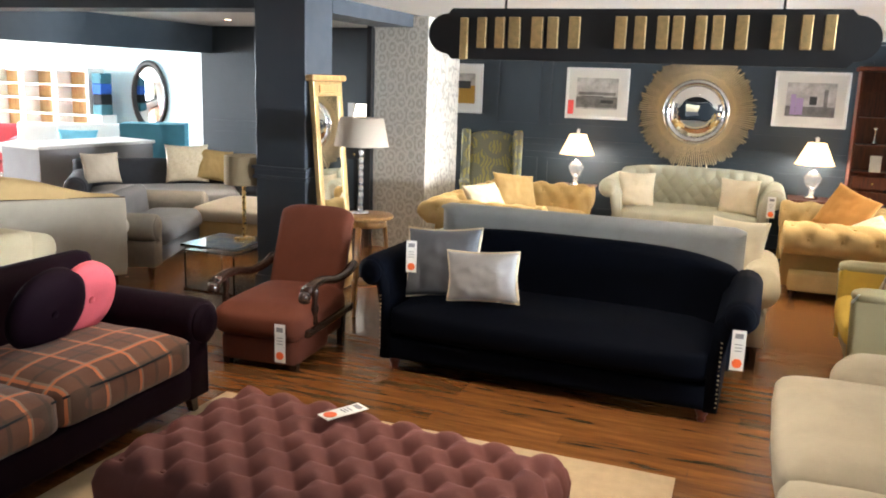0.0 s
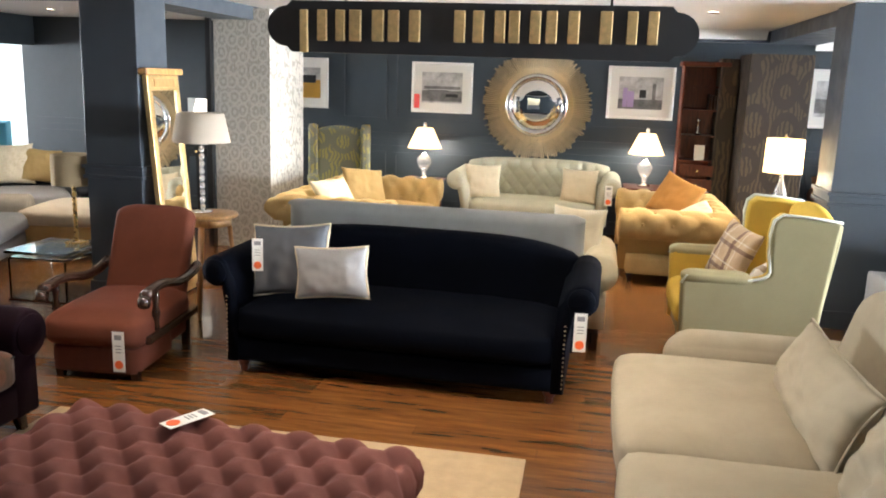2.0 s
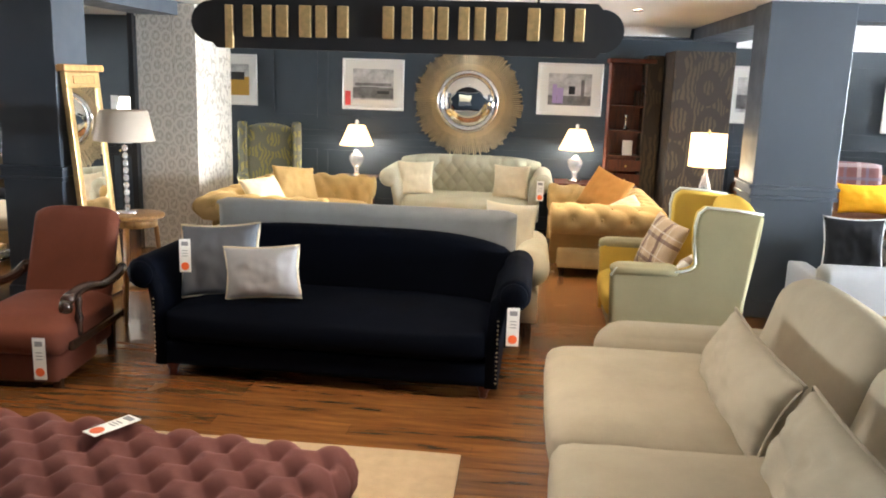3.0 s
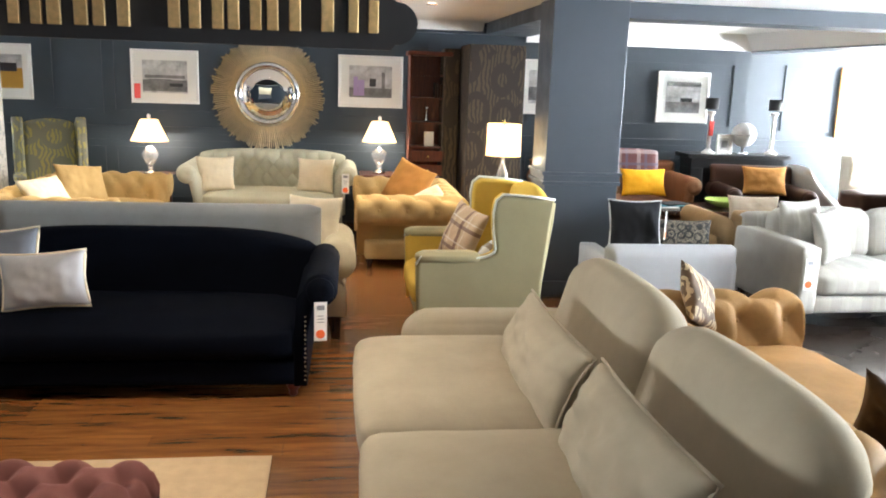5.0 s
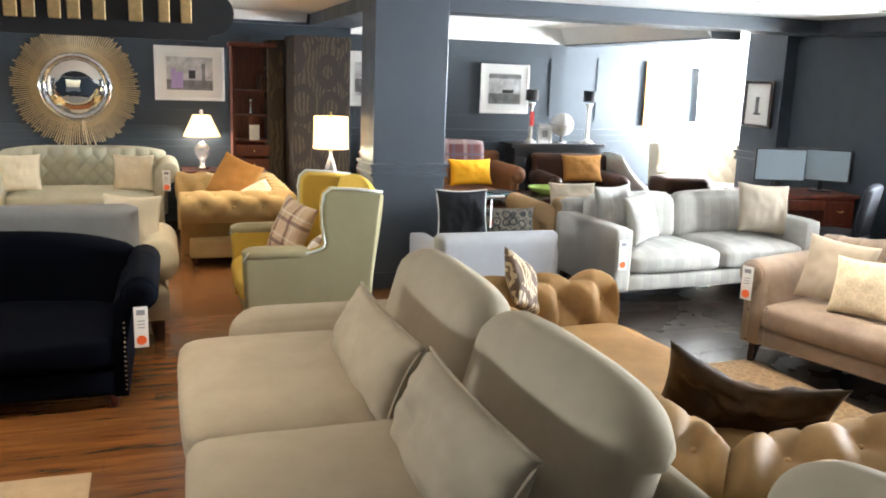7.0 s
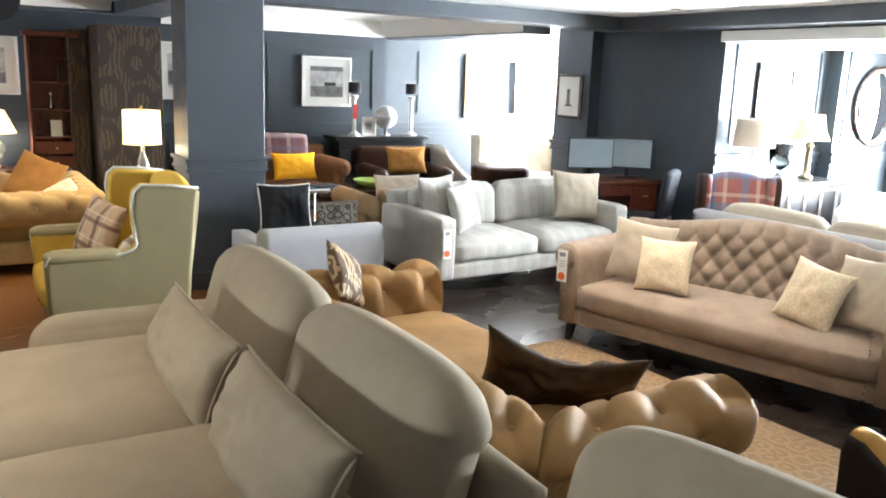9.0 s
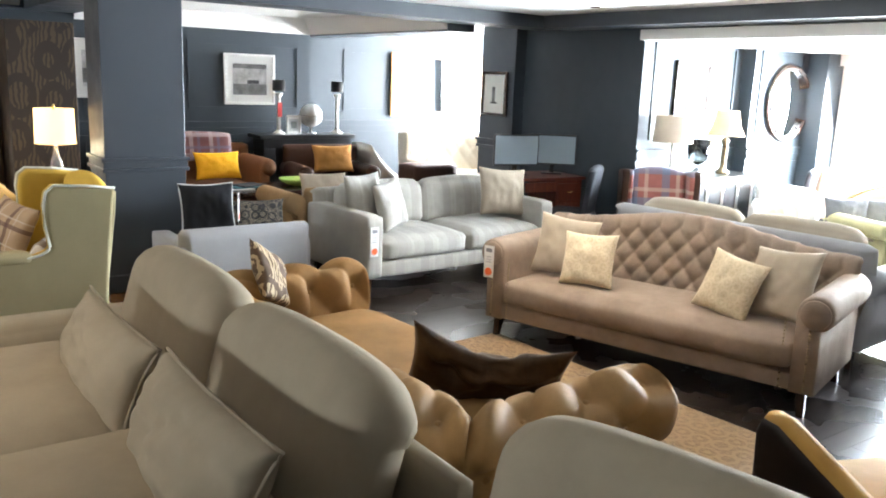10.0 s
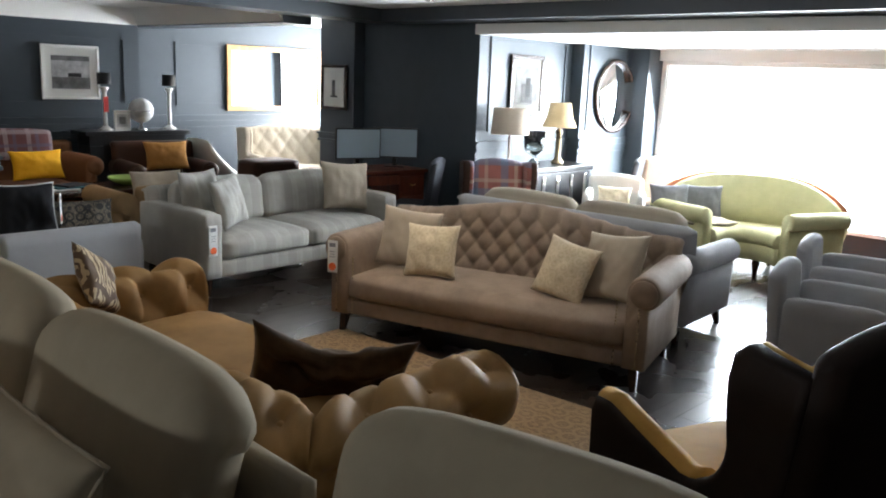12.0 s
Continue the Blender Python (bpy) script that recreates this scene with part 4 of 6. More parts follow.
cushion("cushion", pose(-1.60, 4.55, 0.645, -8, -5, -3), 0.47, 0.31, 0.14, GREYCLOTH, "pale silver oblong cushion with fringed ends on a navy sofa", 2, fringe=CREAMCUSH)
swing_tag(-2.07, 4.55, 0.82, 12, 0.2, 0.065)
swing_tag(-0.12, 4.37, 0.57, 6, 0.22, 0.07)

# silver sofa that turns its back
sofa("sofa", -1.19, 5.92, 180, 2.58, 0.95, 0.45, 0.66, 0.93, SILVERV, "silver grey velvet sofa with straight high back, cream arms", arm="roll", arm_w=0.17, roll_r=0.12, seats=2, leg_h=0.16, back_t=0.16, lean=0.04, arm_fab=CREAMV, seat_fab=CREAMV, leg_a=0.09, back_w=2.1)
cushion("cushion", pose(-0.20, 6.05, 0.70, 12, 0, 160), 0.42, 0.42, 0.13, CREAMCUSH, "cream cushion on a silver grey sofa", 3)

# facing pair of golden chesterfields
chesterfield("sofa", -2.42, 8.05, 88, 2.15, 1.2, 0.72, 0.45, GOLDTAN, "golden tan velvet chesterfield sofa with rolled arms", roll=0.13)
cushion("cushion", pose(-2.60, 7.66, 0.64, -34, 0, 66), 0.5, 0.38, 0.15, CREAMV, "cream gold cushion on a chesterfield", 4)
cushion("cushion", pose(-2.50, 8.36, 0.66, -34, 6, 40), 0.48, 0.42, 0.16, GOLDCUSH, "old gold square cushion on a chesterfield", 5)
chesterfield("sofa", 0.70, 8.42, -90, 1.75, 1.08, 0.70, 0.42, GOLDTAN, "golden tan velvet chesterfield sofa with thick rolled arms", roll=0.15)
cushion("cushion", pose(0.72, 8.62, 0.68, -28, 14, -50), 0.55, 0.46, 0.17, AMBERCUSH, "amber brown cushion on a golden chesterfield", 6)
cushion("cushion", pose(0.86, 8.05, 0.58, -60, 10, -80), 0.5, 0.4, 0.15, CREAMPRINT, "patterned cream cushion lying on a golden chesterfield", 7)

# sage sofa below the sunburst
sofa("sofa", -0.78, 9.56, 0, 1.96, 0.92, 0.47, 0.79, 0.9, EAUDENIL, "pale sage velvet sofa with buttoned back and scroll arms", arm="roll", arm_w=0.1, roll_r=0.11, flare=0.05, seats=1, tuft_xy=(0.15, 0.09), end_drop=0.06, leg_kind="turned", back_t=0.18)
cushion("cushion", pose(-1.37, 9.36, 0.66, -16, 0, 10), 0.42, 0.4, 0.14, CREAMCUSH, "plain cream cushion on a sage sofa", 8)
cushion("cushion", pose(-0.27, 9.36, 0.66, -16, 0, -8), 0.42, 0.4, 0.14, CREAMCUSH, "plain cream cushion on a sage sofa", 9)
swing_tag(0.06, 9.08, 0.72, 0, 0.22, 0.08)


def side_table(x, y, h, w=0.46, mat=MAHOG, label="dark mahogany side table with a drawer"):
    ob = thing("side_table", x, y, 0, label, "side table")
    part("tabletop", box(w, w, 0.025, (0, 0, h - 0.025), 0.008), mat, ob, smooth=False)
    part("apron", box(w - 0.06, w - 0.06, 0.12, (0, 0, h - 0.145)), mat, ob, smooth=False)
    dr = part("drawer", box(w - 0.12, 0.012, 0.08, (0, -(w - 0.06) / 2 - 0.004, h - 0.125), 0.003), mat, ob, smooth=False)
    part("knob", turned([(0.012, 0), (0.014, 0.012), (0.003, 0.018)], 10), BRASS, dr, at=pose(0, -(w - 0.06) / 2 - 0.01, h - 0.085, 90))
    for sx in (-1, 1):
        for sy in (-1, 1):
            part("leg", square_leg(sx * (w / 2 - 0.06), sy * (w / 2 - 0.06), h - 0.14, 0.045, 0.028), mat, ob, smooth=False)


def shade_mesh(r1, r2, h, z):
    return turned([(r1, z), (r1 - 0.004, z + 0.004), (r2, z + h), (r2 - 0.01, z + h - 0.002), (r2 * 0.3, z + h - 0.015)], 28)


def urn_lamp(x, y, z, label, watts=14):
    ob = thing("table_lamp", x, y, 0, label, "table lamp", "lit urn lamps", z)
    part("base", turned([(0.075, 0), (0.075, 0.02), (0.05, 0.03), (0.035, 0.05)], 20), CHROME, ob)
    part("body", turned([(0.03, 0.05), (0.028, 0.1), (0.055, 0.13), (0.085, 0.19), (0.09, 0.23), (0.06, 0.27), (0.03, 0.29), (0.018, 0.31)], 22), CRYSTAL, ob, "pale crystal urn body")
    part("shade", shade_mesh(0.205, 0.095, 0.235, 0.37), LAMPCREAM, ob, "glowing cream pleated shade")
    part("finial", turned([(0.012, 0.6), (0.02, 0.63), (0.02, 0.655), (0.004, 0.67)], 12), WHITEFRAME, ob)
    point_lamp("lamp_bulb", (x, y, z + 0.34), watts, (1.0, 0.95, 0.85), 0.05)


side_table(-2.12, 9.62, 0.62)
side_table(0.46, 9.72, 0.66)
urn_lamp(-2.12, 9.62, 0.62, "lit table lamp with crystal urn base and cream shade")
urn_lamp(0.46, 9.72, 0.66, "lit table lamp with crystal urn base and cream shade")


def sunburst(x, y, z, R, r):
    ob = thing("sunburst_mirror", x, y, 0, "large round sunburst mirror of champagne-coloured rays", "mirror", "", z)
    rg = random.Random(4)
    n = 150
    kinds = []
    for q in range(5):
        L, hw, hw2 = R * (0.94 + 0.018 * q), 0.5 * 2 * math.pi * r / n * 1.25, 0.5 * 2 * math.pi * R / n * (0.46 + 0.05 * q)
        vs = [(r, 0, -hw), (L, 0, -hw2), (L, 0, hw2), (r, 0, hw), (r, -0.012, 0), (L, -0.012, 0)]
        me = bpy.data.meshes.new("ray")
        me.from_pydata(vs, [], [(0, 1, 5, 4), (4, 5, 2, 3), (1, 2, 5), (0, 4, 3), (0, 3, 2, 1)])
        me.materials.append(SILVERLEAF)
        kinds.append(me)
    for k in range(n):
        piece("ray", rg.choice(kinds), ob, pose(0, -0.012 - 0.012 * rg.random(), 0, 0, -360 * k / n, 0))
    part("backing", turned([(R * 0.66, 0), (R * 0.66, 0.006)], 48), SILVERLEAF, ob, at=pose(0, 0, 0, 90))
    part("rim", turned([(r + 0.03, 0), (r + 0.035, 0.03), (r + 0.015, 0.05), (r - 0.02, 0.052), (r - 0.045, 0.035), (r - 0.05, 0.02)], 48), CHROME, ob, "silver leaf inner rim", at=pose(0, 0, 0, 90))
    part("glass", turned([(r - 0.045, 0.02), (r - 0.05, 0.026), (r * 0.5, 0.036), (0.01, 0.04)], 48), MIRROR, ob, "convex mirror glass", at=pose(0, 0, 0, 90))


sunburst(-0.85, 10.085, 1.53, 0.66, 0.345)

PHOTO_SKY = fabric("photo_light_grey", (0.5, 0.5, 0.5), 0.0, 0.4, 0.45, 60, 9.0)
PHOTO_MID = fabric("photo_mid_grey", (0.2, 0.2, 0.2), 0.0, 0.4, 0.45, 60, 9.0)
PHOTO_DARK = plain("photo_dark", (0.04, 0.04, 0.045), 0.4)
PHOTO_WARM = plain("photo_ochre", (0.5, 0.28, 0.04), 0.4)
PHOTO_LILAC = plain("photo_lilac", (0.4, 0.3, 0.55), 0.4)
REDLABEL = plain("red_label", (0.7, 0.08, 0.07), 0.5)


def picture(x, y, z, w, h, label, shapes, frame_mat=WHITEFRAME, rz=0, mount=0.17, fw=0.03, sky=None):
    """A framed print that hangs with its face to -y before turning; shapes: (x, z, w, h, material) in fractions of the print."""
    ob = thing("picture", x, y, rz, label, "picture", "framed prints", z)
    for a, b, c, d in ((-w / 2, w / 2, -h / 2, -h / 2 + fw), (-w / 2, w / 2, h / 2 - fw, h / 2), (-w / 2, -w / 2 + fw, -h / 2 + fw, h / 2 - fw), (w / 2 - fw, w / 2, -h / 2 + fw, h / 2 - fw)):
        part("frame_bar", box(b - a, 0.03, d - c, ((a + b) / 2, -0.016, c), 0.003), frame_mat, ob, smooth=False)
    part("mount", box(w - 2 * fw, 0.006, h - 2 * fw, (0, -0.012, -h / 2 + fw)), MOUNT, ob, smooth=False)
    pw, ph = w * (1 - 2 * mount), h * (1 - 2 * mount * 1.15)
    pr = part("print", box(pw, 0.003, ph, (0, -0.0175, -ph / 2)), sky or PHOTO_SKY, ob, smooth=False)
    for sx, sz, sw, sh, m in shapes:
        part("print_shape", box(sw * pw, 0.0016, sh * ph, ((sx - 0.5) * pw, -0.0195 - 0.0004 * (sz * 10 % 3), (sz - 0.5) * ph)), m, pr, smooth=False)
    part("glazing", box(w - 2 * fw, 0.002, h - 2 * fw, (0, -0.0235, -h / 2 + fw)), PANE, ob, smooth=False)
    return ob


picture(-2.02, 10.096, 1.695, 0.76, 0.61, "white-framed grey landscape photograph with wide mount", [(0.5, 0.05, 1.0, 0.35, PHOTO_MID), (0.4, 0.3, 0.5, 0.12, PHOTO_DARK), (0.75, 0.2, 0.3, 0.1, PHOTO_DARK), (0.5, 0.45, 0.9, 0.1, PHOTO_MID)])
solid("sale_label", box(0.07, 0.003, 0.17, (0, 0, 0)), REDLABEL, "red paper label stuck on a picture", "label", pose(-2.33, 10.062, 1.44), smooth=False)
picture(0.36, 10.096, 1.715, 0.77, 0.61, "white-framed grey interior photograph with wide mount", [(0.15, 0.05, 0.1, 0.6, PHOTO_LILAC), (0.28, 0.05, 0.15, 0.5, PHOTO_LILAC), (0.55, 0.35, 0.15, 0.25, PHOTO_DARK), (0.8, 0.1, 0.08, 0.7, PHOTO_MID), (0.5, 0.0, 1.0, 0.3, PHOTO_MID)])
picture(-3.78, 10.096, 1.70, 0.6, 0.62, "white-framed ochre and green landscape print", [(0.5, 0.0, 1.0, 0.6, PHOTO_WARM), (0.6, 0.5, 0.5, 0.25, PHOTO_DARK)])
picture(2.50, 10.096, 1.72, 0.62, 0.66, "white-framed pale print on a slate wall", [(0.5, 0.1, 1.0, 0.4, PHOTO_MID)])

# ---- wing chairs ----


def inset(outline, e):
    """A closed outline drawn in by e along its corners' bisectors."""
    n = len(outline)
    turn = sum(outline[i][0] * outline[(i + 1) % n][1] - outline[(i + 1) % n][0] * outline[i][1] for i in range(n))
    moved = []
    for i in range(n):
        p, q, r = (Vector(outline[(i + k) % n]) for k in (-1, 0, 1))
        m = ((q - p).normalized() + (r - q).normalized()).normalized()
        moved.append(q + Vector((-m.y, m.x)) * (e if turn > 0 else -e))
    return moved


def wing_chair(name, x, y, rz, w, d, seat_h, arm_h, top, inner, outer, label, tuft_xy=None, pipe=None, leg=DARKWOOD, wing_z=0.72, group="", wy=0.0, ear=0.0, crest=0.0, scoop=0.0):
    """A wing chair; front to -y before turning. crest: how far the outer back rises over the wings; scoop: how far the arms dip towards the back."""
    ob = thing(name, x, y, rz, label, "armchair", group)
    t = 0.1
    iw = w - 2 * t
    part("base", puff(w - 0.06, d - 0.1, seat_h - 0.3, 0.02, 0.004, 6, (0, 0, 0.15), 0.002), outer, ob)
    part("seat_cushion", puff(iw - 0.01, d - 0.2, 0.17, 0.05, 0.03, 12, (0, -0.09, seat_h - 0.17), 0.004, x), inner, ob)
    yb = d / 2 - 0.3
    part("backrest", back_body(iw, 0.2, lambda u: top - 0.05 * u * u, yb, 0.13, 0.2, tuft_xy, 0.03, nu=44 if tuft_xy else 20, nv=34 if tuft_xy else 12), inner, ob)
    if crest:
        part("outer_back", back_body(w - 0.03, 0.18, lambda u: top + crest - 0.1 * u * u, d / 2 - 0.15, 0.1, 0.13, None, nu=30, nv=12), outer, ob)
    else:
        part("outer_back", puff(w - 0.04, 0.06, top - 0.24, 0.02, 0.004, 6, (0, 0, 0), 0.002), outer, ob, at=pose(0, d / 2 - 0.13, 0.18, -7))
    # side: arm in front, wing behind, one outline
    prof = [(-d / 2 + 0.03, 0.16), (-d / 2 + 0.01, arm_h - 0.05), (-d / 2 + 0.04, arm_h), (-d / 2 + 0.12, arm_h + 0.005), ((wy - 0.3) * d, arm_h - 0.005 - 0.55 * scoop), ((wy - 0.12) * d, arm_h - 0.01 - scoop)]
    for k in range(1, 8):
        a = k / 7 * math.pi / 2
        prof.append(((wy - 0.12) * d + 0.19 * d * math.sin(a), arm_h - 0.01 - scoop + (wing_z - arm_h + scoop) * (1 - math.cos(a))))
    prof += [((0.05 + wy) * d, wing_z + 0.1), ((0.045 + wy) * d, top - 0.14 + ear), ((0.06 + wy) * d, top - 0.06 + ear), ((0.11 + wy) * d, top - 0.02 + ear), (0.3 * d, top - 0.03 + 0.5 * ear), (d / 2 - 0.02, top - 0.05), (d / 2 - 0.07, 0.5), (d / 2 - 0.09, 0.16)]
    for s in (-1, 1):
        for nm, mt, a, b in (("wing_inner", inner, iw / 2 - 0.01, iw / 2 + 0.045), ("wing_outer", outer, iw / 2 + 0.02, w / 2)):
            rings = []
            for xx, e in ((a, 0.032), (a, 0.024), (a + 0.003, 0.014), (a + 0.01, 0.005), (a + 0.02, 0.0), (b - 0.02, 0.0), (b - 0.01, 0.005), (b - 0.003, 0.014), (b, 0.024), (b, 0.032)):
                rings.append([Vector((s * xx, py, pz)) for py, pz in inset(prof, e)])
            part(nm, loft(rings), mt, ob)
        if scoop:
            part("arm_pad", tube([(s * (iw / 2 + t / 2 - 0.012), py, pz - 0.022) for py, pz in prof[2:8]], 0.05, 12), inner, ob)
        else:
            part("arm_pad", puff(t + 0.02, 0.45 * d, 0.07, 0.03, 0.01, 8, (s * (iw / 2 + t / 2), -d / 2 + 0.24 * d, arm_h - 0.045), 0.002), inner if not pipe else outer, ob)
        if pipe:
            part("piping", tube([(s * w / 2, py, pz + 0.002) for py, pz in prof[1:-2]], 0.008), pipe, ob)
    legs(ob, w - 0.08, d - 0.12, 0.16, leg, "square", 0.05)
    return ob


wing_chair("wing_armchair", 0.92, 5.60, -90, 0.96, 0.92, 0.47, 0.66, 1.09, MUSTARD, MINT, "wing armchair, mustard inside and pale mint outside, with pale piping", pipe=PIPE)
cushion("cushion", pose(0.86, 5.72, 0.70, -22, 8, -70), 0.42, 0.42, 0.14, CHECKTAN, "tan checked wool cushion on a wing armchair", 11)
cushion("cushion", pose(0.98, 5.42, 0.60, -40, -20, -100), 0.36, 0.3, 0.12, CHECKWHITE, "small white and brown checked cushion on a wing armchair", 12)
wing_chair("wing_armchair", -3.12, 9.45, 20, 0.74, 0.8, 0.45, 0.62, 1.2, BOTANIC, BOTANIC, "wing armchair in grey cloth with large olive flower print", ear=0.05)
wing_chair("wing_armchair", 2.85, 0.97, 158, 0.82, 0.98, 0.43, 0.62, 1.06, AMBERGOLD, ESPRESSO, "wing armchair, dark brown outside and buttoned golden inside", tuft_xy=(0.15, 0.09), wy=0.14, crest=0.12, scoop=0.08)
wing_chair("wing_armchair", 6.27, 5.02, -40, 0.74, 0.75, 0.45, 0.6, 1.0, PLAIDRED, LEATHER, "wing armchair with red and blue plaid back and dark sides")

# lamp behind the mustard chair
def round_table(x, y, r, h, mat, label):
    ob = thing("side_table", x, y, 0, label, "side table")
    part("tabletop", turned([(r - 0.01, h - 0.03), (r, h - 0.02), (r, h - 0.006), (r - 0.008, h)], 32), mat, ob)
    part("apron", turned([(r - 0.05, h - 0.09), (r - 0.05, h - 0.03)], 32), mat, ob)
    for k in range(3):
        a = k * 2 * math.pi / 3 + 0.5
        part("leg", rod(((r - 0.07) * math.cos(a), (r - 0.07) * math.sin(a), h - 0.05), (r * math.cos(a), r * math.sin(a), 0), 0.018, 10, None, 0.013), mat, ob)
    part("lower_shelf", turned([(r - 0.08, 0.22), (r - 0.08, 0.235)], 28), mat, ob)


round_table(1.50, 7.55, 0.24, 0.72, MAHOG, "round dark wood side table")
lp = thing("table_lamp", 1.50, 7.55, 0, "lit table lamp with ivory drum shade and pale glass base", "table lamp", "", 0.72)
part("base", turned([(0.07, 0), (0.07, 0.015), (0.03, 0.03), (0.045, 0.1), (0.06, 0.17), (0.04, 0.25), (0.02, 0.3), (0.015, 0.36)], 20), CRYSTAL, lp)
part("shade", turned([(0.165, 0.38), (0.16, 0.384), (0.155, 0.67), (0.145, 0.668), (0.04, 0.66)], 28), LAMPYELLOW, lp, "glowing ivory drum shade")
part("finial", turned([(0.008, 0.66), (0.014, 0.69), (0.004, 0.71)], 10), BRASS, lp)
point_lamp("lamp_bulb", (1.50, 7.55, 1.09), 12, (1.0, 0.8, 0.5), 0.05)

# crystal lamp on the round table beside the recliner
round_table(-2.88, 5.58, 0.2, 0.77, HONEY, "round honey-coloured wooden side table on three legs")
lp = thing("table_lamp", -2.94, 5.58, 0, "tall crystal column lamp with a linen shade, unlit", "table lamp", "", 0.77)
part("base", turned([(0.07, 0), (0.07, 0.012), (0.03, 0.02)], 20), CHROME, lp)
for k in range(9):
    part("crystal_ball", turned([(0.01, 0), (0.018, 0.012), (0.02, 0.024), (0.018, 0.036), (0.01, 0.046)], 12, (0, 0, 0.02 + 0.053 * k)), CRYSTAL, lp)
part("shade", turned([(0.21, 0.52), (0.207, 0.525), (0.165, 0.73), (0.158, 0.728), (0.03, 0.72)], 28), SHADELINEN, lp, "pale linen drum shade")

# floor mirror leaning on the column
mr = thing("floor_mirror", -3.47, 5.98, 90, "tall gilt-framed floor mirror leaning on a column", "mirror")
mr.matrix_basis = pose(-3.34, 5.99, 0.02, 0, 0, 90) @ pose(0, 0, 0, -4.5, 0, 0)
for a, b, c, d, m in ((-0.24, 0.24, 0, 0.09, GOLD), (-0.24, 0.24, 1.62, 1.74, GOLD), (-0.24, -0.17, 0.09, 1.62, GOLD), (0.17, 0.24, 0.09, 1.62, GOLD)):
    part("frame_bar", box(b - a, 0.045, d - c, ((a + b) / 2, 0, c), 0.008), m, mr, smooth=False)
part("crown_moulding", box(0.56, 0.075, 0.05, (0, -0.01, 1.74), 0.012), HONEY, mr, smooth=False)
part("crown_panel", box(0.3, 0.012, 0.06, (0, -0.026, 1.65), 0.004), HONEY, mr, smooth=False)
part("glass", box(0.35, 0.008, 1.54, (0, -0.008, 0.085)), MIRROR, mr, smooth=False)

# papered display block and fabric block
solid("display_block", box(0.6, 0.95, CEIL_Z - 0.02, (-3.66, 8.38, 0), 0.004), WALLPAPER, "tall display block covered in silver damask wallpaper", "display block", smooth=False)
solid("display_post", box(0.05, 0.05, CEIL_Z - 0.02, (-3.99, 7.86, 0)), BLACKLACQ, "thin black display post", "post", smooth=False)
fs = thing("fabric_screen", 1.70, 9.4, 0, "tall display block hung with dark brown damask cloth", "display block")
part("front_panel", box(0.62, 0.03, 2.16, (0, -0.335, 0), 0.005), DAMASKBROWN, fs, smooth=False)
for sx in (-0.295, 0.295):
    part("side_panel", box(0.03, 0.64, 2.16, (sx, 0, 0), 0.005), DAMASKBROWN, fs, smooth=False)
part("top_panel", box(0.56, 0.64, 0.02, (0, 0, 2.13)), DARKWOOD, fs, smooth=False)
solid("fabric_drape", box(0.2, 0.3, 2.12, (1.27, 9.72, 0), 0.02), DAMASKBROWN, "dark brown damask cloth hanging beside a bookcase", "drape", smooth=False)

bk = thing("bookcase", 1.02, 9.72, 0, "tall narrow mahogany open bookcase with drawer", "bookcase")
for sx in (-0.22, 0.22):
    part("side_panel", box(0.025, 0.3, 2.05, (sx, 0, 0), 0.003), MAHOG, bk, smooth=False)
part("back_panel", box(0.42, 0.012, 2.0, (0, 0.14, 0.03)), MAHOG, bk, smooth=False)
part("cornice", box(0.52, 0.35, 0.05, (0, 0, 2.03), 0.012), MAHOG, bk, smooth=False)
for z in (0.06, 0.62, 0.98, 1.26, 1.54, 1.8):
    part("shelf", box(0.415, 0.27, 0.02, (0, 0, z)), MAHOG, bk, smooth=False)
for z in (0.1, 0.66, 0.82):
    dr = part("drawer", box(0.4, 0.02, 0.13 if z > 0.2 else 0.5, (0, -0.14, z), 0.004), MAHOG, bk, smooth=False)
    part("knob", turned([(0.011, 0), (0.013, 0.01), (0.003, 0.016)], 10), BRASS, dr, at=pose(0, -0.15, z + 0.06, 90))
solid("leaflet", box(0.11, 0.02, 0.17, (0, 0, 0)), WHITECARD, "white and blue leaflet standing on a shelf", "leaflet", pose(1.03, 9.6, 1.001, -6), smooth=False)
solid("ornament", turned([(0.03, 0), (0.035, 0.02), (0.012, 0.05), (0.012, 0.14), (0.03, 0.17), (0.004, 0.18)], 12), CHROME, "small metal ornament on a bookcase shelf", "ornament", pose(1.0, 9.68, 1.281))
for k in range(3):
    solid("book", box(0.03, 0.16, 0.17 - 0.01 * k), LEATHER, "dark leather-bound book on a shelf", "book", pose(1.1 + 0.034 * k, 9.7, 1.561), "books on the bookcase", smooth=False)


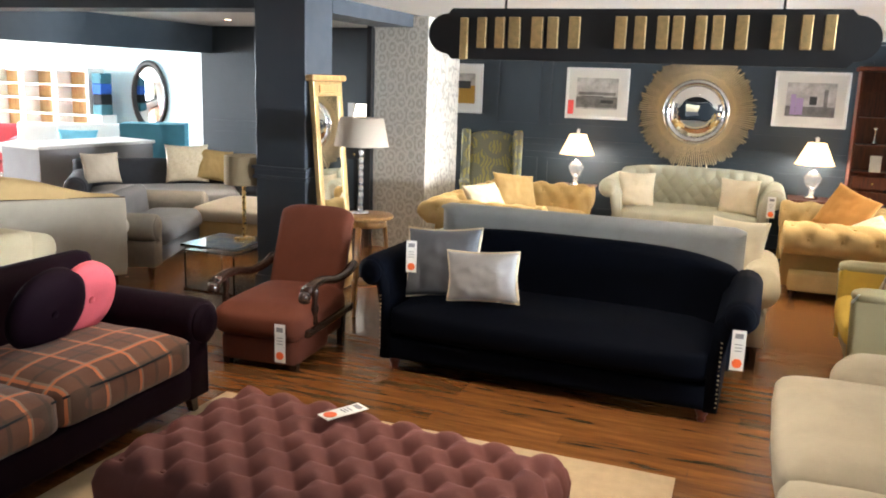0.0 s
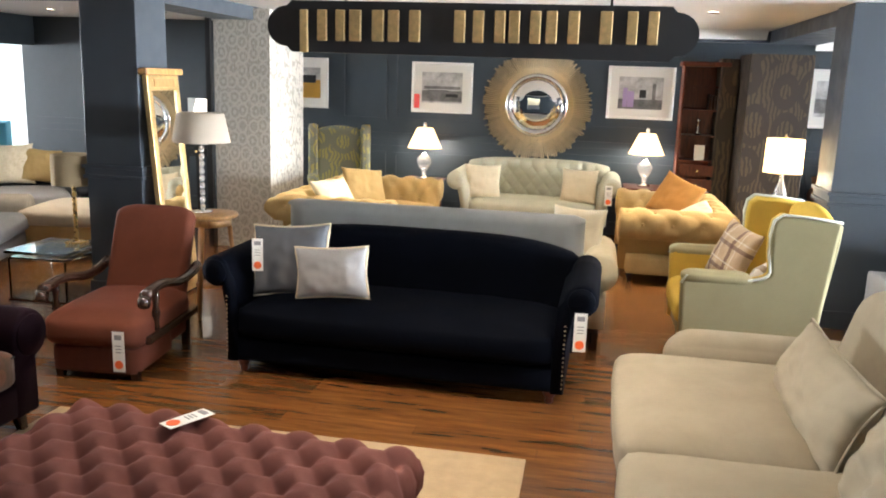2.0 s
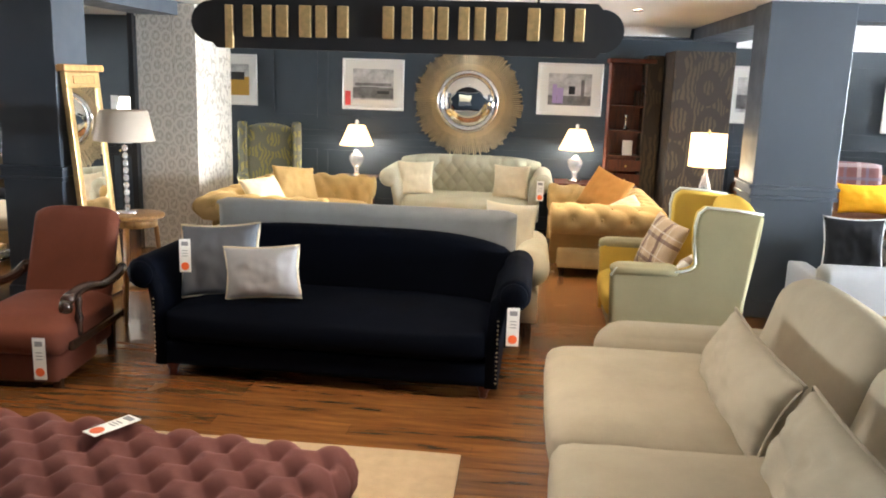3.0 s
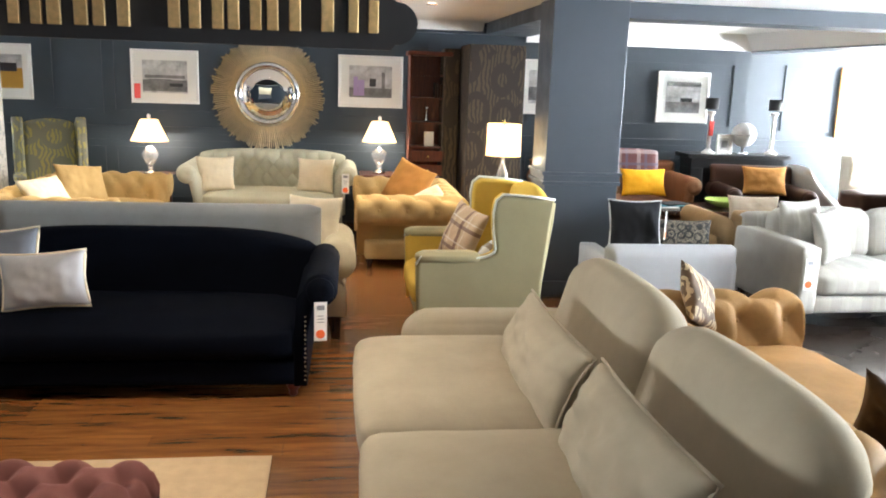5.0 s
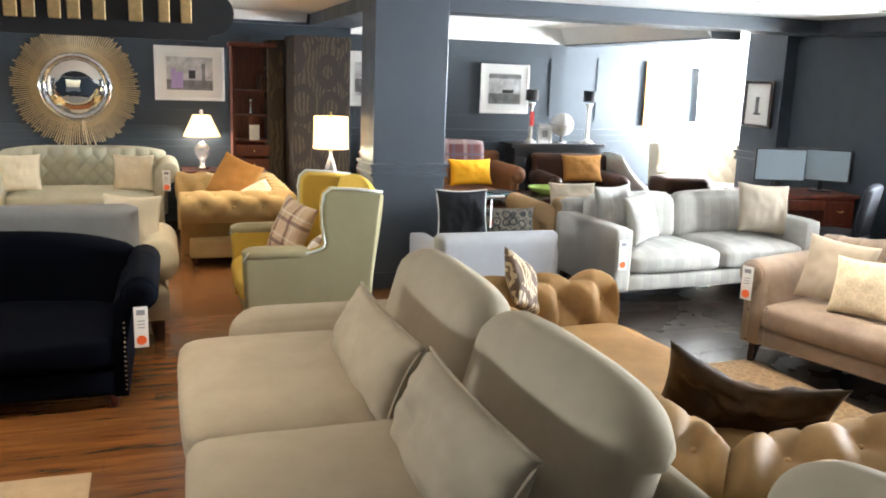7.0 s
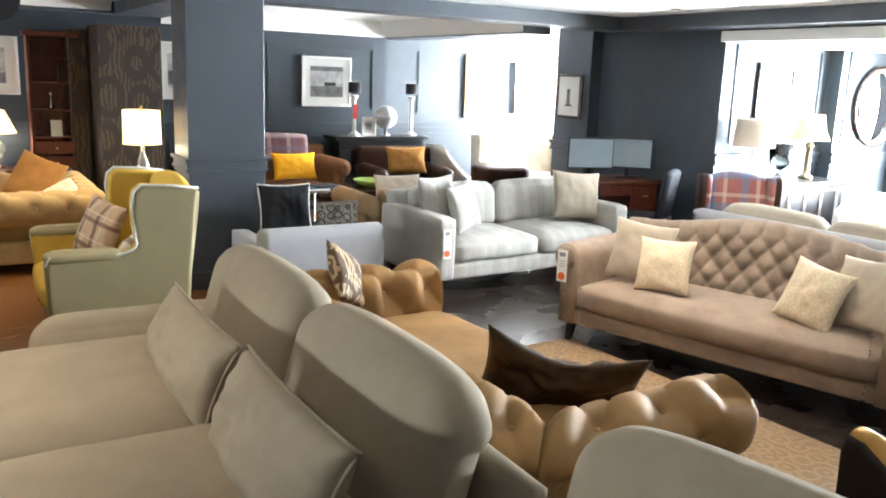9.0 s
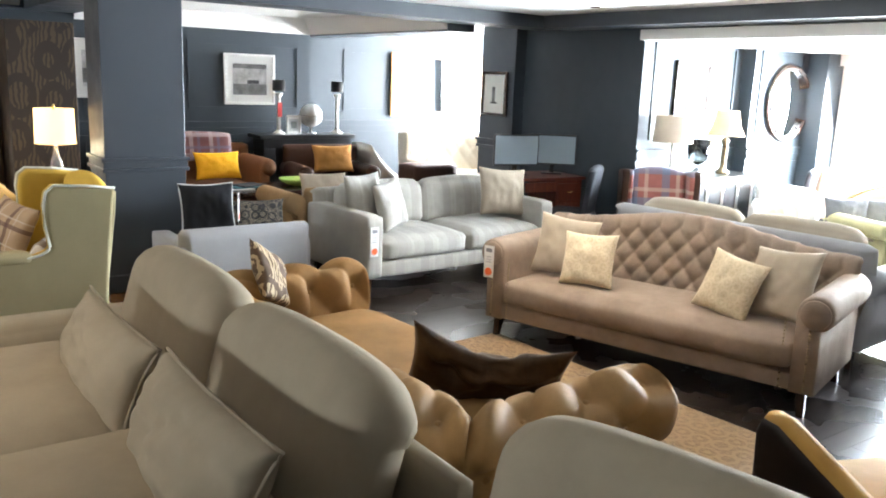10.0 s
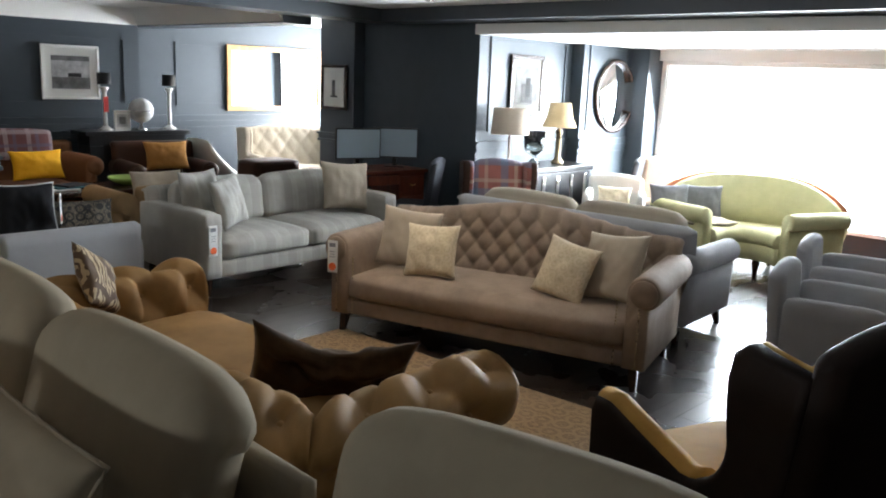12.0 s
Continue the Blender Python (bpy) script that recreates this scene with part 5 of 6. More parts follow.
# hanging sign: the trade name is drawn as plain gilt bars
def sign(y, x0, x1, z0, z1):
    ob = thing("hanging_sign", (x0 + x1) / 2, y, 0, "long charcoal hanging sign with raised gilt bars", "sign", "", (z0 + z1) / 2)
    hw, hh = (x1 - x0) / 2, (z1 - z0) / 2
    pts = [(-hw, hh), (hw, hh)]
    for k in range(13):
        a = math.pi / 2 - math.pi * k / 12
        pts.append((hw + 0.03 + 0.13 * math.cos(a), hh * 0.8 * math.sin(a)))
    pts += [(hw, -hh), (-hw, -hh)]
    for k in range(13):
        a = -math.pi / 2 - math.pi * k / 12
        pts.append((-hw - 0.03 + 0.13 * math.cos(a), hh * 0.8 * math.sin(a)))
    part("board", loft([[Vector((px, yy, pz)) for px, pz in pts] for yy in (0.0, 0.04)]), SIGNBLACK, ob, smooth=False)
    for a, b, bars, drop in ((-1.983, -1.883, 1, 0.07), (-1.846, -1.668, 2, 0), (-1.641, -1.424, 2, 0), (-1.397, -1.198, 2, 0), (-1.023, -0.889, 1, 0),
                             (-0.876, -0.682, 2, 0), (-0.661, -0.472, 2, 0), (-0.443, -0.249, 2, 0), (-0.169, -0.023, 1, 0), (0.022, 0.199, 2, 0)):
        wide = (b - a) * (0.5 if bars == 1 else 0.34)
        for k in range(bars):
            cx = (a + b) / 2 if bars == 1 else (a + wide / 2, b - wide / 2)[k]
            part("gilt_bar", box(wide, 0.03, 0.186 + drop, (cx - (x0 + x1) / 2, -0.014, 2.026 + 0.012 * cx - drop - (z0 + z1) / 2), 0.006), GOLD, ob, smooth=False)
    for sx in (-0.7, 0.7):
        part("hanging_rod", rod((sx * hw, 0.02, hh), (sx * hw, 0.02, CEIL_Z - (z0 + z1) / 2), 0.008), BLACKLACQ, ob)


sign(5.0, -2.02, 0.27, 1.935, 2.245)

# ---- taupe sofa in the foreground and its chair ----
def hump_sofa(name, x, y, rz, w, d, n, label, arm_z=0.59):
    ob = thing(name, x, y, rz, label, "sofa" if n > 1 else "armchair")
    aw = 0.2
    inner = w - 2 * aw
    part("base", puff(w - 0.1, d - 0.1, 0.24, 0.03, 0.004, 6, (0, 0, 0.08), 0.002), TAUPE, ob)
    cw = inner / n
    sd = d - 0.30
    for k in range(n):
        cx = -inner / 2 + cw * (k + 0.5)
        st = part("seat_cushion", puff(cw - 0.006, sd, 0.2, 0.06, 0.03, 14, (cx, -d / 2 + sd / 2, 0.31), 0.005, k + 1.5), TAUPE, ob)
        part("seat_piping", tube([(cx - cw / 2 + 0.03, -d / 2 + 0.008, 0.345), (cx, -d / 2 - 0.012, 0.335), (cx + cw / 2 - 0.03, -d / 2 + 0.008, 0.345)], 0.006), TAUPEDARK, st)
        hump = lambda u: 0.70 - 0.05 * abs(u) ** 3.0
        part("back_cushion", back_body(cw - 0.006, 0.0, hump, 0, 0.26, 0.02, None, nu=40, nv=14, end=0.20 if n > 1 else 0.15), TAUPE, ob, at=pose(cx, d / 2 - 0.46, 0.32, -15))
    part("outer_back", puff(w - 0.12, 0.08, 0.5, 0.03, 0.004, 6, (0, 0, 0), 0.002), TAUPE, ob, at=pose(0, d / 2 - 0.1, 0.2, -6))
    for s in (-1, 1):
        part("arm", puff(aw + 0.1, d - 0.36, 0.26, 0.128, 0.01, 16, (s * (inner / 2 + aw / 2 + 0.02), 0.07, arm_z - 0.26 - (0.12 if s > 0 and n > 1 else 0)), 0.003), TAUPE, ob)
        part("arm_panel", puff(aw * 0.8, d - 0.36, arm_z - 0.2, 0.04, 0.004, 6, (s * (inner / 2 + aw / 2), 0.1, 0.1), 0.002), TAUPE, ob)
    legs(ob, w - 0.1, d - 0.1, 0.09, DARKWOOD, "turned")
    return ob


hump_sofa("sofa", 0.74, 2.87, -90, 2.66, 1.36, 2, "taupe cotton velvet sofa with rounded back cushions and low arms")
cushion("cushion", pose(0.83, 3.265, 0.64, -24, 0, -90), 1.0, 0.35, 0.19, TAUPE, "taupe scatter cushion leaning in a taupe sofa", 21, edge=TAUPE, crease=0.03)
cushion("cushion", pose(0.83, 2.24, 0.655, -24, -2, -92), 1.02, 0.37, 0.2, TAUPE, "creased taupe scatter cushion leaning in a taupe sofa", 22, edge=TAUPE, crease=0.045)
hump_sofa("armchair", 1.22, 0.95, -80, 1.42, 1.0, 1, "taupe cotton velvet armchair with a rounded back", 0.44)

chesterfield("sofa", 1.97, 3.02, 93, 2.42, 1.08, 0.70, 0.46, CAMEL, "camel velvet chesterfield sofa with very deep buttoned rolled arms", roll=0.15, tuft_xy=(0.26, 0.16), depth=0.08, puffy=0.02, top_keep=0.95)
cushion("cushion", pose(2.11, 2.45, 0.585, 24, 9, -36), 0.66, 0.44, 0.13, BROWNLUX, "dark bronze velvet cushion slumped on a camel chesterfield", 23, crease=0.06, sag=0.11)
cushion("cushion", pose(1.87, 3.99, 0.68, -27, 28, 39), 0.40, 0.34, 0.12, LEAFPRINT, "brown and tan leaf-print cushion on a camel chesterfield", 24)
solid("rug", puff(1.75, 2.3, 0.012, 0.005, 0, 10, (0, 0, 0), 0.002), RUGTAN, "faded tan patterned rug on dark boards", "rug", pose(2.88, 3.08, 0.002, 0, 0, 3))

# mocha camel-back sofa
mo = sofa("sofa", 4.31, 3.36, -74, 2.3, 0.92, 0.43, 0.70, 0.80, MOCHA, "mocha camel-back sofa with buttoned back, scroll arms and nail trim", arm="roll", arm_w=0.14, roll_r=0.1, seats=1, tuft_xy=(0.15, 0.088),
          camel=0.11, leg_h=0.15, back_t=0.15, seat_t=0.17, lean=0.2, tuft_depth=0.055)
for s in (-1, 1):
    studs(mo, [(s * 0.905, -0.442, 0.17 + 0.02 * k) for k in range(20)], 0.007)
    studs(mo, [(s * 1.035, -0.442, 0.17 + 0.02 * k) for k in range(18)], 0.007)
cushion("cushion", pose(4.03, 3.98, 0.66, -14, 4, -66), 0.44, 0.42, 0.14, LINEN, "linen beige cushion on a mocha sofa", 31)
cushion("cushion", pose(3.97, 3.70, 0.63, -18, -3, -70), 0.38, 0.36, 0.13, CREAMPRINT, "cream damask cushion on a mocha sofa", 32)
cushion("cushion", pose(4.26, 2.82, 0.62, -22, 10, -84), 0.36, 0.38, 0.13, CREAMPRINT, "cream damask cushion on a mocha sofa", 33)
cushion("cushion", pose(4.43, 2.60, 0.66, -24, -6, -96), 0.46, 0.44, 0.14, LINEN, "linen beige cushion on a mocha sofa", 34)
swing_tag(3.56, 4.23, 0.66, -68, 0.22, 0.075)

# striped sofa
sofa("sofa", 4.39, 6.06, 3, 2.12, 0.98, 0.45, 0.66, 0.78, STRIPE, "pale grey striped sofa with square arms and two seats", arm="track", arm_w=0.17, seats=2, back_cushions=2, leg_h=0.14, back_t=0.14, seat_t=0.17, leg_a=0.06)
cushion("cushion", pose(3.80, 5.88, 0.69, -16, -6, 30), 0.42, 0.42, 0.15, STRIPE, "grey striped cushion on a striped sofa", 41)
cushion("cushion", pose(3.64, 6.06, 0.72, -10, 0, 20), 0.46, 0.44, 0.15, STRIPE, "grey striped cushion on a striped sofa", 42)
cushion("cushion", pose(5.12, 5.98, 0.72, -16, 4, -12), 0.50, 0.46, 0.15, LINEN, "beige cushion on a striped sofa", 43)
swing_tag(3.42, 5.505, 0.58, 0, 0.24, 0.075)
# low grey armchair beside the column
sofa("armchair", 2.47, 6.12, 180, 1.02, 0.8, 0.4, 0.50, 0.62, GREYCLOTH, "low pale grey armchair with a plain broad back", "armchair", arm="track", arm_w=0.14, leg_h=0.1, back_t=0.18, lean=0.02, back_w=1.02)
cushion("cushion", pose(2.28, 6.10, 0.70, 14, 0, 175), 0.42, 0.42, 0.14, BLACKC, "black cushion with white edge on a grey armchair", 44, edge=WHITEC)
cushion("cushion", pose(2.68, 6.14, 0.60, 22, 0, 170), 0.5, 0.32, 0.14, CAMO, "black and tan patterned cushion on a grey armchair", 45)
swing_tag(2.48, 5.98, 0.84, 60, 0.22, 0.07)

# ---- floor boards ----


def plank_mesh(name, L, W, T, mat):
    bm = box(L, W, T, (0, 0, -T))
    me = bpy.data.meshes.new(name)
    bm.to_mesh(me)
    bm.free()
    me.materials.append(mat)
    return me


def lay(x0, x1, y0, y1, near, mat, seed, tone):
    """Boards along x in staggered rows: single objects inside the stretch near, one joined mesh elsewhere."""
    rg = random.Random(seed)
    W, gap = 0.128, 0.0016
    lengths = (0.72, 0.95, 1.2, 1.5)
    shared = {L: plank_mesh("plank", L - gap, W - gap, 0.018, mat) for L in lengths}
    rest_v, rest_f = [], []
    y = y0 + W / 2
    while y < y1:
        x = x0 - rg.random() * 0.7
        while x < x1:
            L = rg.choice(lengths)
            cx = x + L / 2
            if near[0] < cx < near[1] and near[2] < y < near[3]:
                ob = new("plank", shared[L])
                ob.parent = floor
                ob.matrix_basis = pose(cx, y, -0.0004 + 0.0008 * rg.random())
            else:
                a, b = max(x, x0) + gap / 2, min(x + L, x1) - gap / 2
                if b - a > 0.02:
                    c, d, n, e = y - W / 2 + gap / 2, y + W / 2 - gap / 2, len(rest_v), 0.0004
                    rest_v += [(a, c, -0.02), (b, c, -0.02), (b, d, -0.02), (a, d, -0.02), (a + e, c + e, 0), (b - e, c + e, 0), (b - e, d - e, 0), (a + e, d - e, 0)]
                    rest_f += [(n + 4, n + 5, n + 6, n + 7), (n, n + 1, n + 5, n + 4), (n + 1, n + 2, n + 6, n + 5), (n + 2, n + 3, n + 7, n + 6), (n + 3, n, n + 4, n + 7)]
            x += L
        y += W
    me = bpy.data.meshes.new("planks")
    me.from_pydata(rest_v, [], rest_f)
    me.materials.append(mat)
    ob = new("planks", me)
    ob.parent = floor
    tagged(ob, tone, kind="stuff")


lay(-7.55, 2.0, -5.0, 10.1, (-3.4, 1.6, 3.2, 6.2), FLOOR_WARM, 11, "brown oiled floor boards")
lay(2.0, 10.5, -5.0, 10.6, (2.2, 5.6, 2.0, 5.6), FLOOR_DARK, 12, "dark-stained floor boards")

# ---- far seating by the windows ----
picture(4.29, 10.094, 1.65, 0.68, 0.63, "white-framed photograph of a wreck on a beach", [(0.5, 0.0, 1.0, 0.35, PHOTO_MID), (0.6, 0.36, 0.35, 0.12, PHOTO_DARK), (0.5, 0.85, 1.0, 0.15, PHOTO_MID)])
cs = thing("console_table", 4.90, 9.82, 0, "long black console table against a slate wall", "console table")
part("tabletop", box(1.34, 0.42, 0.05, (0, 0, 0.93), 0.006), BLACKLACQ, cs, smooth=False)
part("frieze", box(1.22, 0.34, 0.12, (0, 0, 0.81)), BLACKLACQ, cs, smooth=False)
for sx in (-1, 1):
    part("side_panel", box(0.16, 0.34, 0.81, (sx * 0.53, 0, 0), 0.008), BLACKLACQ, cs, smooth=False)
part("back_panel", box(0.9, 0.03, 0.8, (0, 0.14, 0.01)), BLACKLACQ, cs, smooth=False)


def stick_lamp(x, y, z, band):
    ob = thing("table_lamp", x, y, 0, "slim white candlestick lamp with a small black drum shade", "table lamp", "candlestick lamps", z)
    part("base", turned([(0.08, 0), (0.08, 0.02), (0.05, 0.035), (0.03, 0.06)], 20), WHITEFRAME, ob)
    part("stem", turned([(0.026, 0.06), (0.022, 0.1), (0.026, 0.12), (0.02, 0.3), (0.024, 0.45), (0.03, 0.47), (0.05, 0.5), (0.05, 0.515), (0.01, 0.52)], 16), WHITEFRAME, ob)
    part("shade", turned([(0.085, 0.545), (0.08, 0.55), (0.08, 0.68), (0.07, 0.679), (0.03, 0.678)], 22), SHADEBLACK, ob, "small black drum shade")
    if band:
        part("sale_label", box(0.06, 0.004, 0.18, (0, -0.03, 0.22)), REDLABEL, ob, "red paper label", smooth=False)


stick_lamp(4.55, 9.78, 0.98, True)
stick_lamp(5.38, 9.78, 0.98, False)
gl = thing("globe", 4.99, 9.76, 0, "pale silver table globe on a small stand", "globe", "", 0.98)
part("stand", turned([(0.07, 0), (0.07, 0.015), (0.02, 0.03), (0.018, 0.1)], 18), CHROME, gl)
part("ball", turned([(0.15 * math.sin(max(0.03, math.pi * k / 16)), 0.24 - 0.15 * math.cos(math.pi * k / 16)) for k in range(17)], 24), fabric("silver_globe_print", (0.5, 0.5, 0.5), 0, 0.35, 0.35, 50, 6), gl)
part("meridian", turned([(0.155, 0.235), (0.162, 0.24), (0.155, 0.245)], 32), CHROME, gl, at=pose(0, 0, 0))
picture(4.74, 9.76, 1.10, 0.2, 0.24, "small framed photograph standing on a console", [(0.5, 0.2, 0.6, 0.6, PHOTO_MID)], fw=0.02)

# gilt-framed mirror on the far wall
gm = thing("wall_mirror", 7.45, 10.44, 0, "large orange gilt-framed wall mirror", "mirror", "", 1.64)
for a, b, c, d in ((-0.84, 0.84, -0.46, -0.39), (-0.84, 0.84, 0.39, 0.46), (-0.84, -0.77, -0.39, 0.39), (0.77, 0.84, -0.39, 0.39)):
    part("frame_bar", box(b - a, 0.04, d - c, ((a + b) / 2, -0.022, c), 0.006), HONEY, gm, smooth=False)
part("glass", box(1.55, 0.006, 0.79, (0, -0.012, -0.395)), MIRROR, gm, smooth=False)

sofa("sofa", 3.22, 9.42, 0, 1.9, 0.9, 0.46, 0.76, 0.88, RUSTLEATHER, "tan brown sofa with scroll arms under a plaid throw", arm="roll", arm_w=0.13, roll_r=0.11, leg_kind="turned")
solid("throw", puff(1.1, 0.14, 0.32, 0.05, 0.01, 10, (0, 0, 0), 0.012), PLAIDTHROW, "plum plaid blanket over a sofa back", "throw", pose(3.3, 9.62, 0.70, -10))
cushion("cushion", pose(3.5, 9.14, 0.68, -16, 0, 4), 0.56, 0.32, 0.13, YELLOWC, "bright yellow oblong cushion on a brown sofa", 51)
sofa("armchair", 4.90, 9.05, -8, 1.05, 0.85, 0.46, 0.68, 0.88, LEATHER, "dark brown leather club armchair", "armchair", arm="roll", arm_w=0.13, roll_r=0.1, leg_h=0.1)
cushion("cushion", pose(4.90, 8.98, 0.74, -18, 0, -8), 0.52, 0.34, 0.13, AMBERCUSH, "bronze cushion on a leather armchair", 52)

# white chaise
ch = thing("chaise_longue", 6.05, 9.2, 0, "cream upholstered chaise longue with a swept back", "chaise longue")
pts = []
for k in range(13):
    f = k / 12
    pts.append((-0.62 + 1.24 * f, 0, 0.42 + 0.46 * max(0, 1 - f * 2.2) ** 1.6))
rings = []
for (px, py, pz), k in zip(pts, range(13)):
    rings.append([Vector((px, yy, pz + dz)) for yy, dz in ((-0.28, -0.1), (-0.3, -0.04), (-0.24, 0.02), (0, 0.035), (0.24, 0.02), (0.3, -0.04), (0.28, -0.1), (0, -0.12))])
part("seat", loft(rings), WHITEC, ch)
legs(ch, 1.1, 0.5, 0.36, DARKWOOD, "turned")
wing_chair("wing_sofa", 7.05, 9.45, -12, 1.35, 0.85, 0.45, 0.62, 1.02, BEIGECLOTH, BEIGECLOTH, "cream winged two-seat sofa with buttoned back", tuft_xy=(0.22, 0.14))
solid("trunk", puff(0.62, 0.42, 0.42, 0.03, 0.008, 6, (0, 0, 0), 0.002), LEATHER, "dark leather trunk with a handle", "trunk", pose(5.85, 8.3, 0.3))
round_table(5.85, 8.3, 0.24, 0.30, DARKWOOD, "low dark round table")
lb = thing("table_lamp", 8.1, 9.4, 0, "small lamp with a cream drum shade", "table lamp", "", 0.62)
part("stem", turned([(0.07, 0), (0.02, 0.03), (0.03, 0.12), (0.015, 0.22)], 16), BRASS, lb)
part("shade", turned([(0.15, 0.2), (0.148, 0.205), (0.14, 0.42), (0.132, 0.418), (0.03, 0.41)], 24), SHADECREAM, lb)
side_table(8.1, 9.4, 0.62)

# dark coffee table with bowl and books
ct = thing("coffee_table", 3.80, 8.45, 0, "dark wooden coffee table with magazines", "coffee table")
part("tabletop", box(1.2, 0.7, 0.04, (0, 0, 0.47), 0.008), DARKWOOD, ct, smooth=False)
part("shelf", box(1.05, 0.56, 0.025, (0, 0, 0.15), 0.004), DARKWOOD, ct, smooth=False)
for sx in (-1, 1):
    for sy in (-1, 1):
        part("leg", square_leg(sx * 0.54, sy * 0.29, 0.47, 0.06, 0.05), DARKWOOD, ct, smooth=False)
solid("bowl", turned([(0.06, 0), (0.1, 0.01), (0.18, 0.05), (0.21, 0.085), (0.2, 0.087), (0.16, 0.05), (0.02, 0.025)], 28), plain("green_glaze", (0.25, 0.36, 0.09), 0.2), "shallow green glazed bowl on a coffee table", "bowl", pose(4.15, 8.42, 0.511))
for k in range(3):
    solid("magazine", box(0.3, 0.22, 0.014, (0, 0, 0), 0.002), (WHITECARD, TEAL, BLACKC)[k], "magazine lying on a coffee table", "magazine", pose(3.45 + 0.06 * k, 8.38 + 0.02 * k, 0.511 + 0.0142 * k, 0, 0, 15 * k - 10), "magazines on the table", smooth=False)
sofa("armchair", 3.92, 7.50, 180, 1.0, 0.85, 0.42, 0.62, 0.68, fabric("tan_chenille", (0.27, 0.175, 0.09), 0.2), "tan chenille armchair with rolled arms seen from behind", "armchair", arm="roll", arm_w=0.12, roll_r=0.1, lean=0.12)
cushion("cushion", pose(3.95, 7.4, 0.62, 14, 0, 172), 0.5, 0.32, 0.14, LINEN, "beige cushion on a tan armchair", 53)

# ---- desk by the column ----
picture(6.405, 7.74, 1.60, 0.46, 0.52, "dark-framed print of a sailing boat", [(0.5, 0.15, 0.4, 0.06, PHOTO_DARK), (0.48, 0.2, 0.18, 0.55, PHOTO_MID)], DARKWOOD, -90, 0.16, 0.035, sky=MOUNT)
dk = thing("desk", 6.02, 6.66, -6, "mahogany writing desk with drawers", "desk")
part("desktop", box(1.15, 0.6, 0.03, (0, 0, 0.74), 0.006), MAHOG, dk, smooth=False)
for sx in (-1, 1):
    pd = part("pedestal", box(0.34, 0.52, 0.72, (sx * 0.38, 0, 0.02)), MAHOG, dk, smooth=False)
    for k in range(3):
        part("drawer", box(0.3, 0.015, 0.18, (sx * 0.38, -0.266, 0.08 + 0.22 * k), 0.004), MAHOG, pd, smooth=False)
        part("pull", tube([(sx * 0.38 - 0.04, -0.275, 0.17 + 0.22 * k), (sx * 0.38, -0.29, 0.16 + 0.22 * k), (sx * 0.38 + 0.04, -0.275, 0.17 + 0.22 * k)], 0.005, 6), BRASS, pd)
part("centre_drawer", box(0.4, 0.02, 0.1, (0, -0.27, 0.62), 0.004), MAHOG, dk, smooth=False)
for k, (x, y, r) in enumerate(((5.90, 6.72, 12), (6.38, 6.66, -14))):
    mo2 = thing("monitor", x, y, r - 30, "black computer monitor with a pale grey screen", "monitor", "desk monitors", 0.77)
    part("bezel", box(0.52, 0.03, 0.33, (0, 0, 0.1), 0.006), BLACKLACQ, mo2, smooth=False)
    part("screen", box(0.49, 0.004, 0.3, (0, -0.0175, 0.115)), SCREENGREY, mo2, "pale grey lit screen", smooth=False)
    part("stand", box(0.05, 0.04, 0.14, (0, 0.03, 0.0), 0.006), BLACKLACQ, mo2, smooth=False)
    part("foot", box(0.22, 0.16, 0.012, (0, 0.02, 0.0), 0.004), BLACKLACQ, mo2, smooth=False)


def dining_chair(x, y, rz, fab, label, group=""):
    ob = thing("dining_chair", x, y, rz, label, "chair", group)
    part("seat", puff(0.46, 0.46, 0.1, 0.04, 0.015, 8, (0, 0, 0.39), 0.002), fab, ob)
    part("backrest", back_body(0.44, 0.42, lambda u: 0.97 - 0.03 * u * u, 0.14, 0.07, 0.16, None, nu=16, nv=10), fab, ob)
    for sx in (-1, 1):
        for sy in (-1, 1):
            part("leg", square_leg(sx * 0.19, sy * 0.19, 0.41, 0.04, 0.028), DARKWOOD, ob, smooth=False)


dining_chair(6.02, 5.98, -150, DARKVELV, "dark grey upholstered dining chair pulled up to a desk")

# ---- by the shop window ----
picture(7.36, 5.646, 1.71, 0.57, 0.64, "dark-framed pale portrait print with wide mount", [(0.5, 0.05, 0.5, 0.5, PHOTO_MID), (0.55, 0.2, 0.2, 0.5, PHOTO_DARK)], DARKWOOD, 0, 0.16, 0.04, sky=PHOTO_SKY)
rm = thing("round_mirror", 8.9, 5.48, 0, "large round mirror with a dark frame on a window pier", "mirror", "", 1.62)
part("frame", turned([(0.43, 0), (0.44, 0.02), (0.42, 0.035), (0.395, 0.03), (0.395, 0.012)], 48), DARKWOOD, rm, at=pose(0, 0, 0, 90))
part("glass", turned([(0.4, 0.006), (0.395, 0.012), (0.01, 0.014)], 48), MIRROR, rm, at=pose(0, 0, 0, 90))
tk = thing("chest", 7.32, 5.36, 0, "low black and silver studded chest", "chest")
part("body", box(1.25, 0.5, 0.78, (0, 0, 0.04), 0.012), BLACKLACQ, tk, smooth=False)
part("lid", box(1.29, 0.54, 0.06, (0, 0, 0.82), 0.01), BLACKLACQ, tk, smooth=False)
for k in range(5):
    part("metal_band", box(0.05, 0.012, 0.7, (-0.5 + 0.25 * k, -0.254, 0.08), 0.002), CHROME, tk, smooth=False)
part("plinth", box(1.2, 0.46, 0.04, (0, 0, 0)), BLACKLACQ, tk, smooth=False)
lb = thing("table_lamp", 6.78, 5.36, 0, "slim table lamp with a wide linen drum shade", "table lamp", "", 0.88)
part("stem", turned([(0.07, 0), (0.07, 0.015), (0.015, 0.03), (0.012, 0.36)], 16), CHROME, lb)
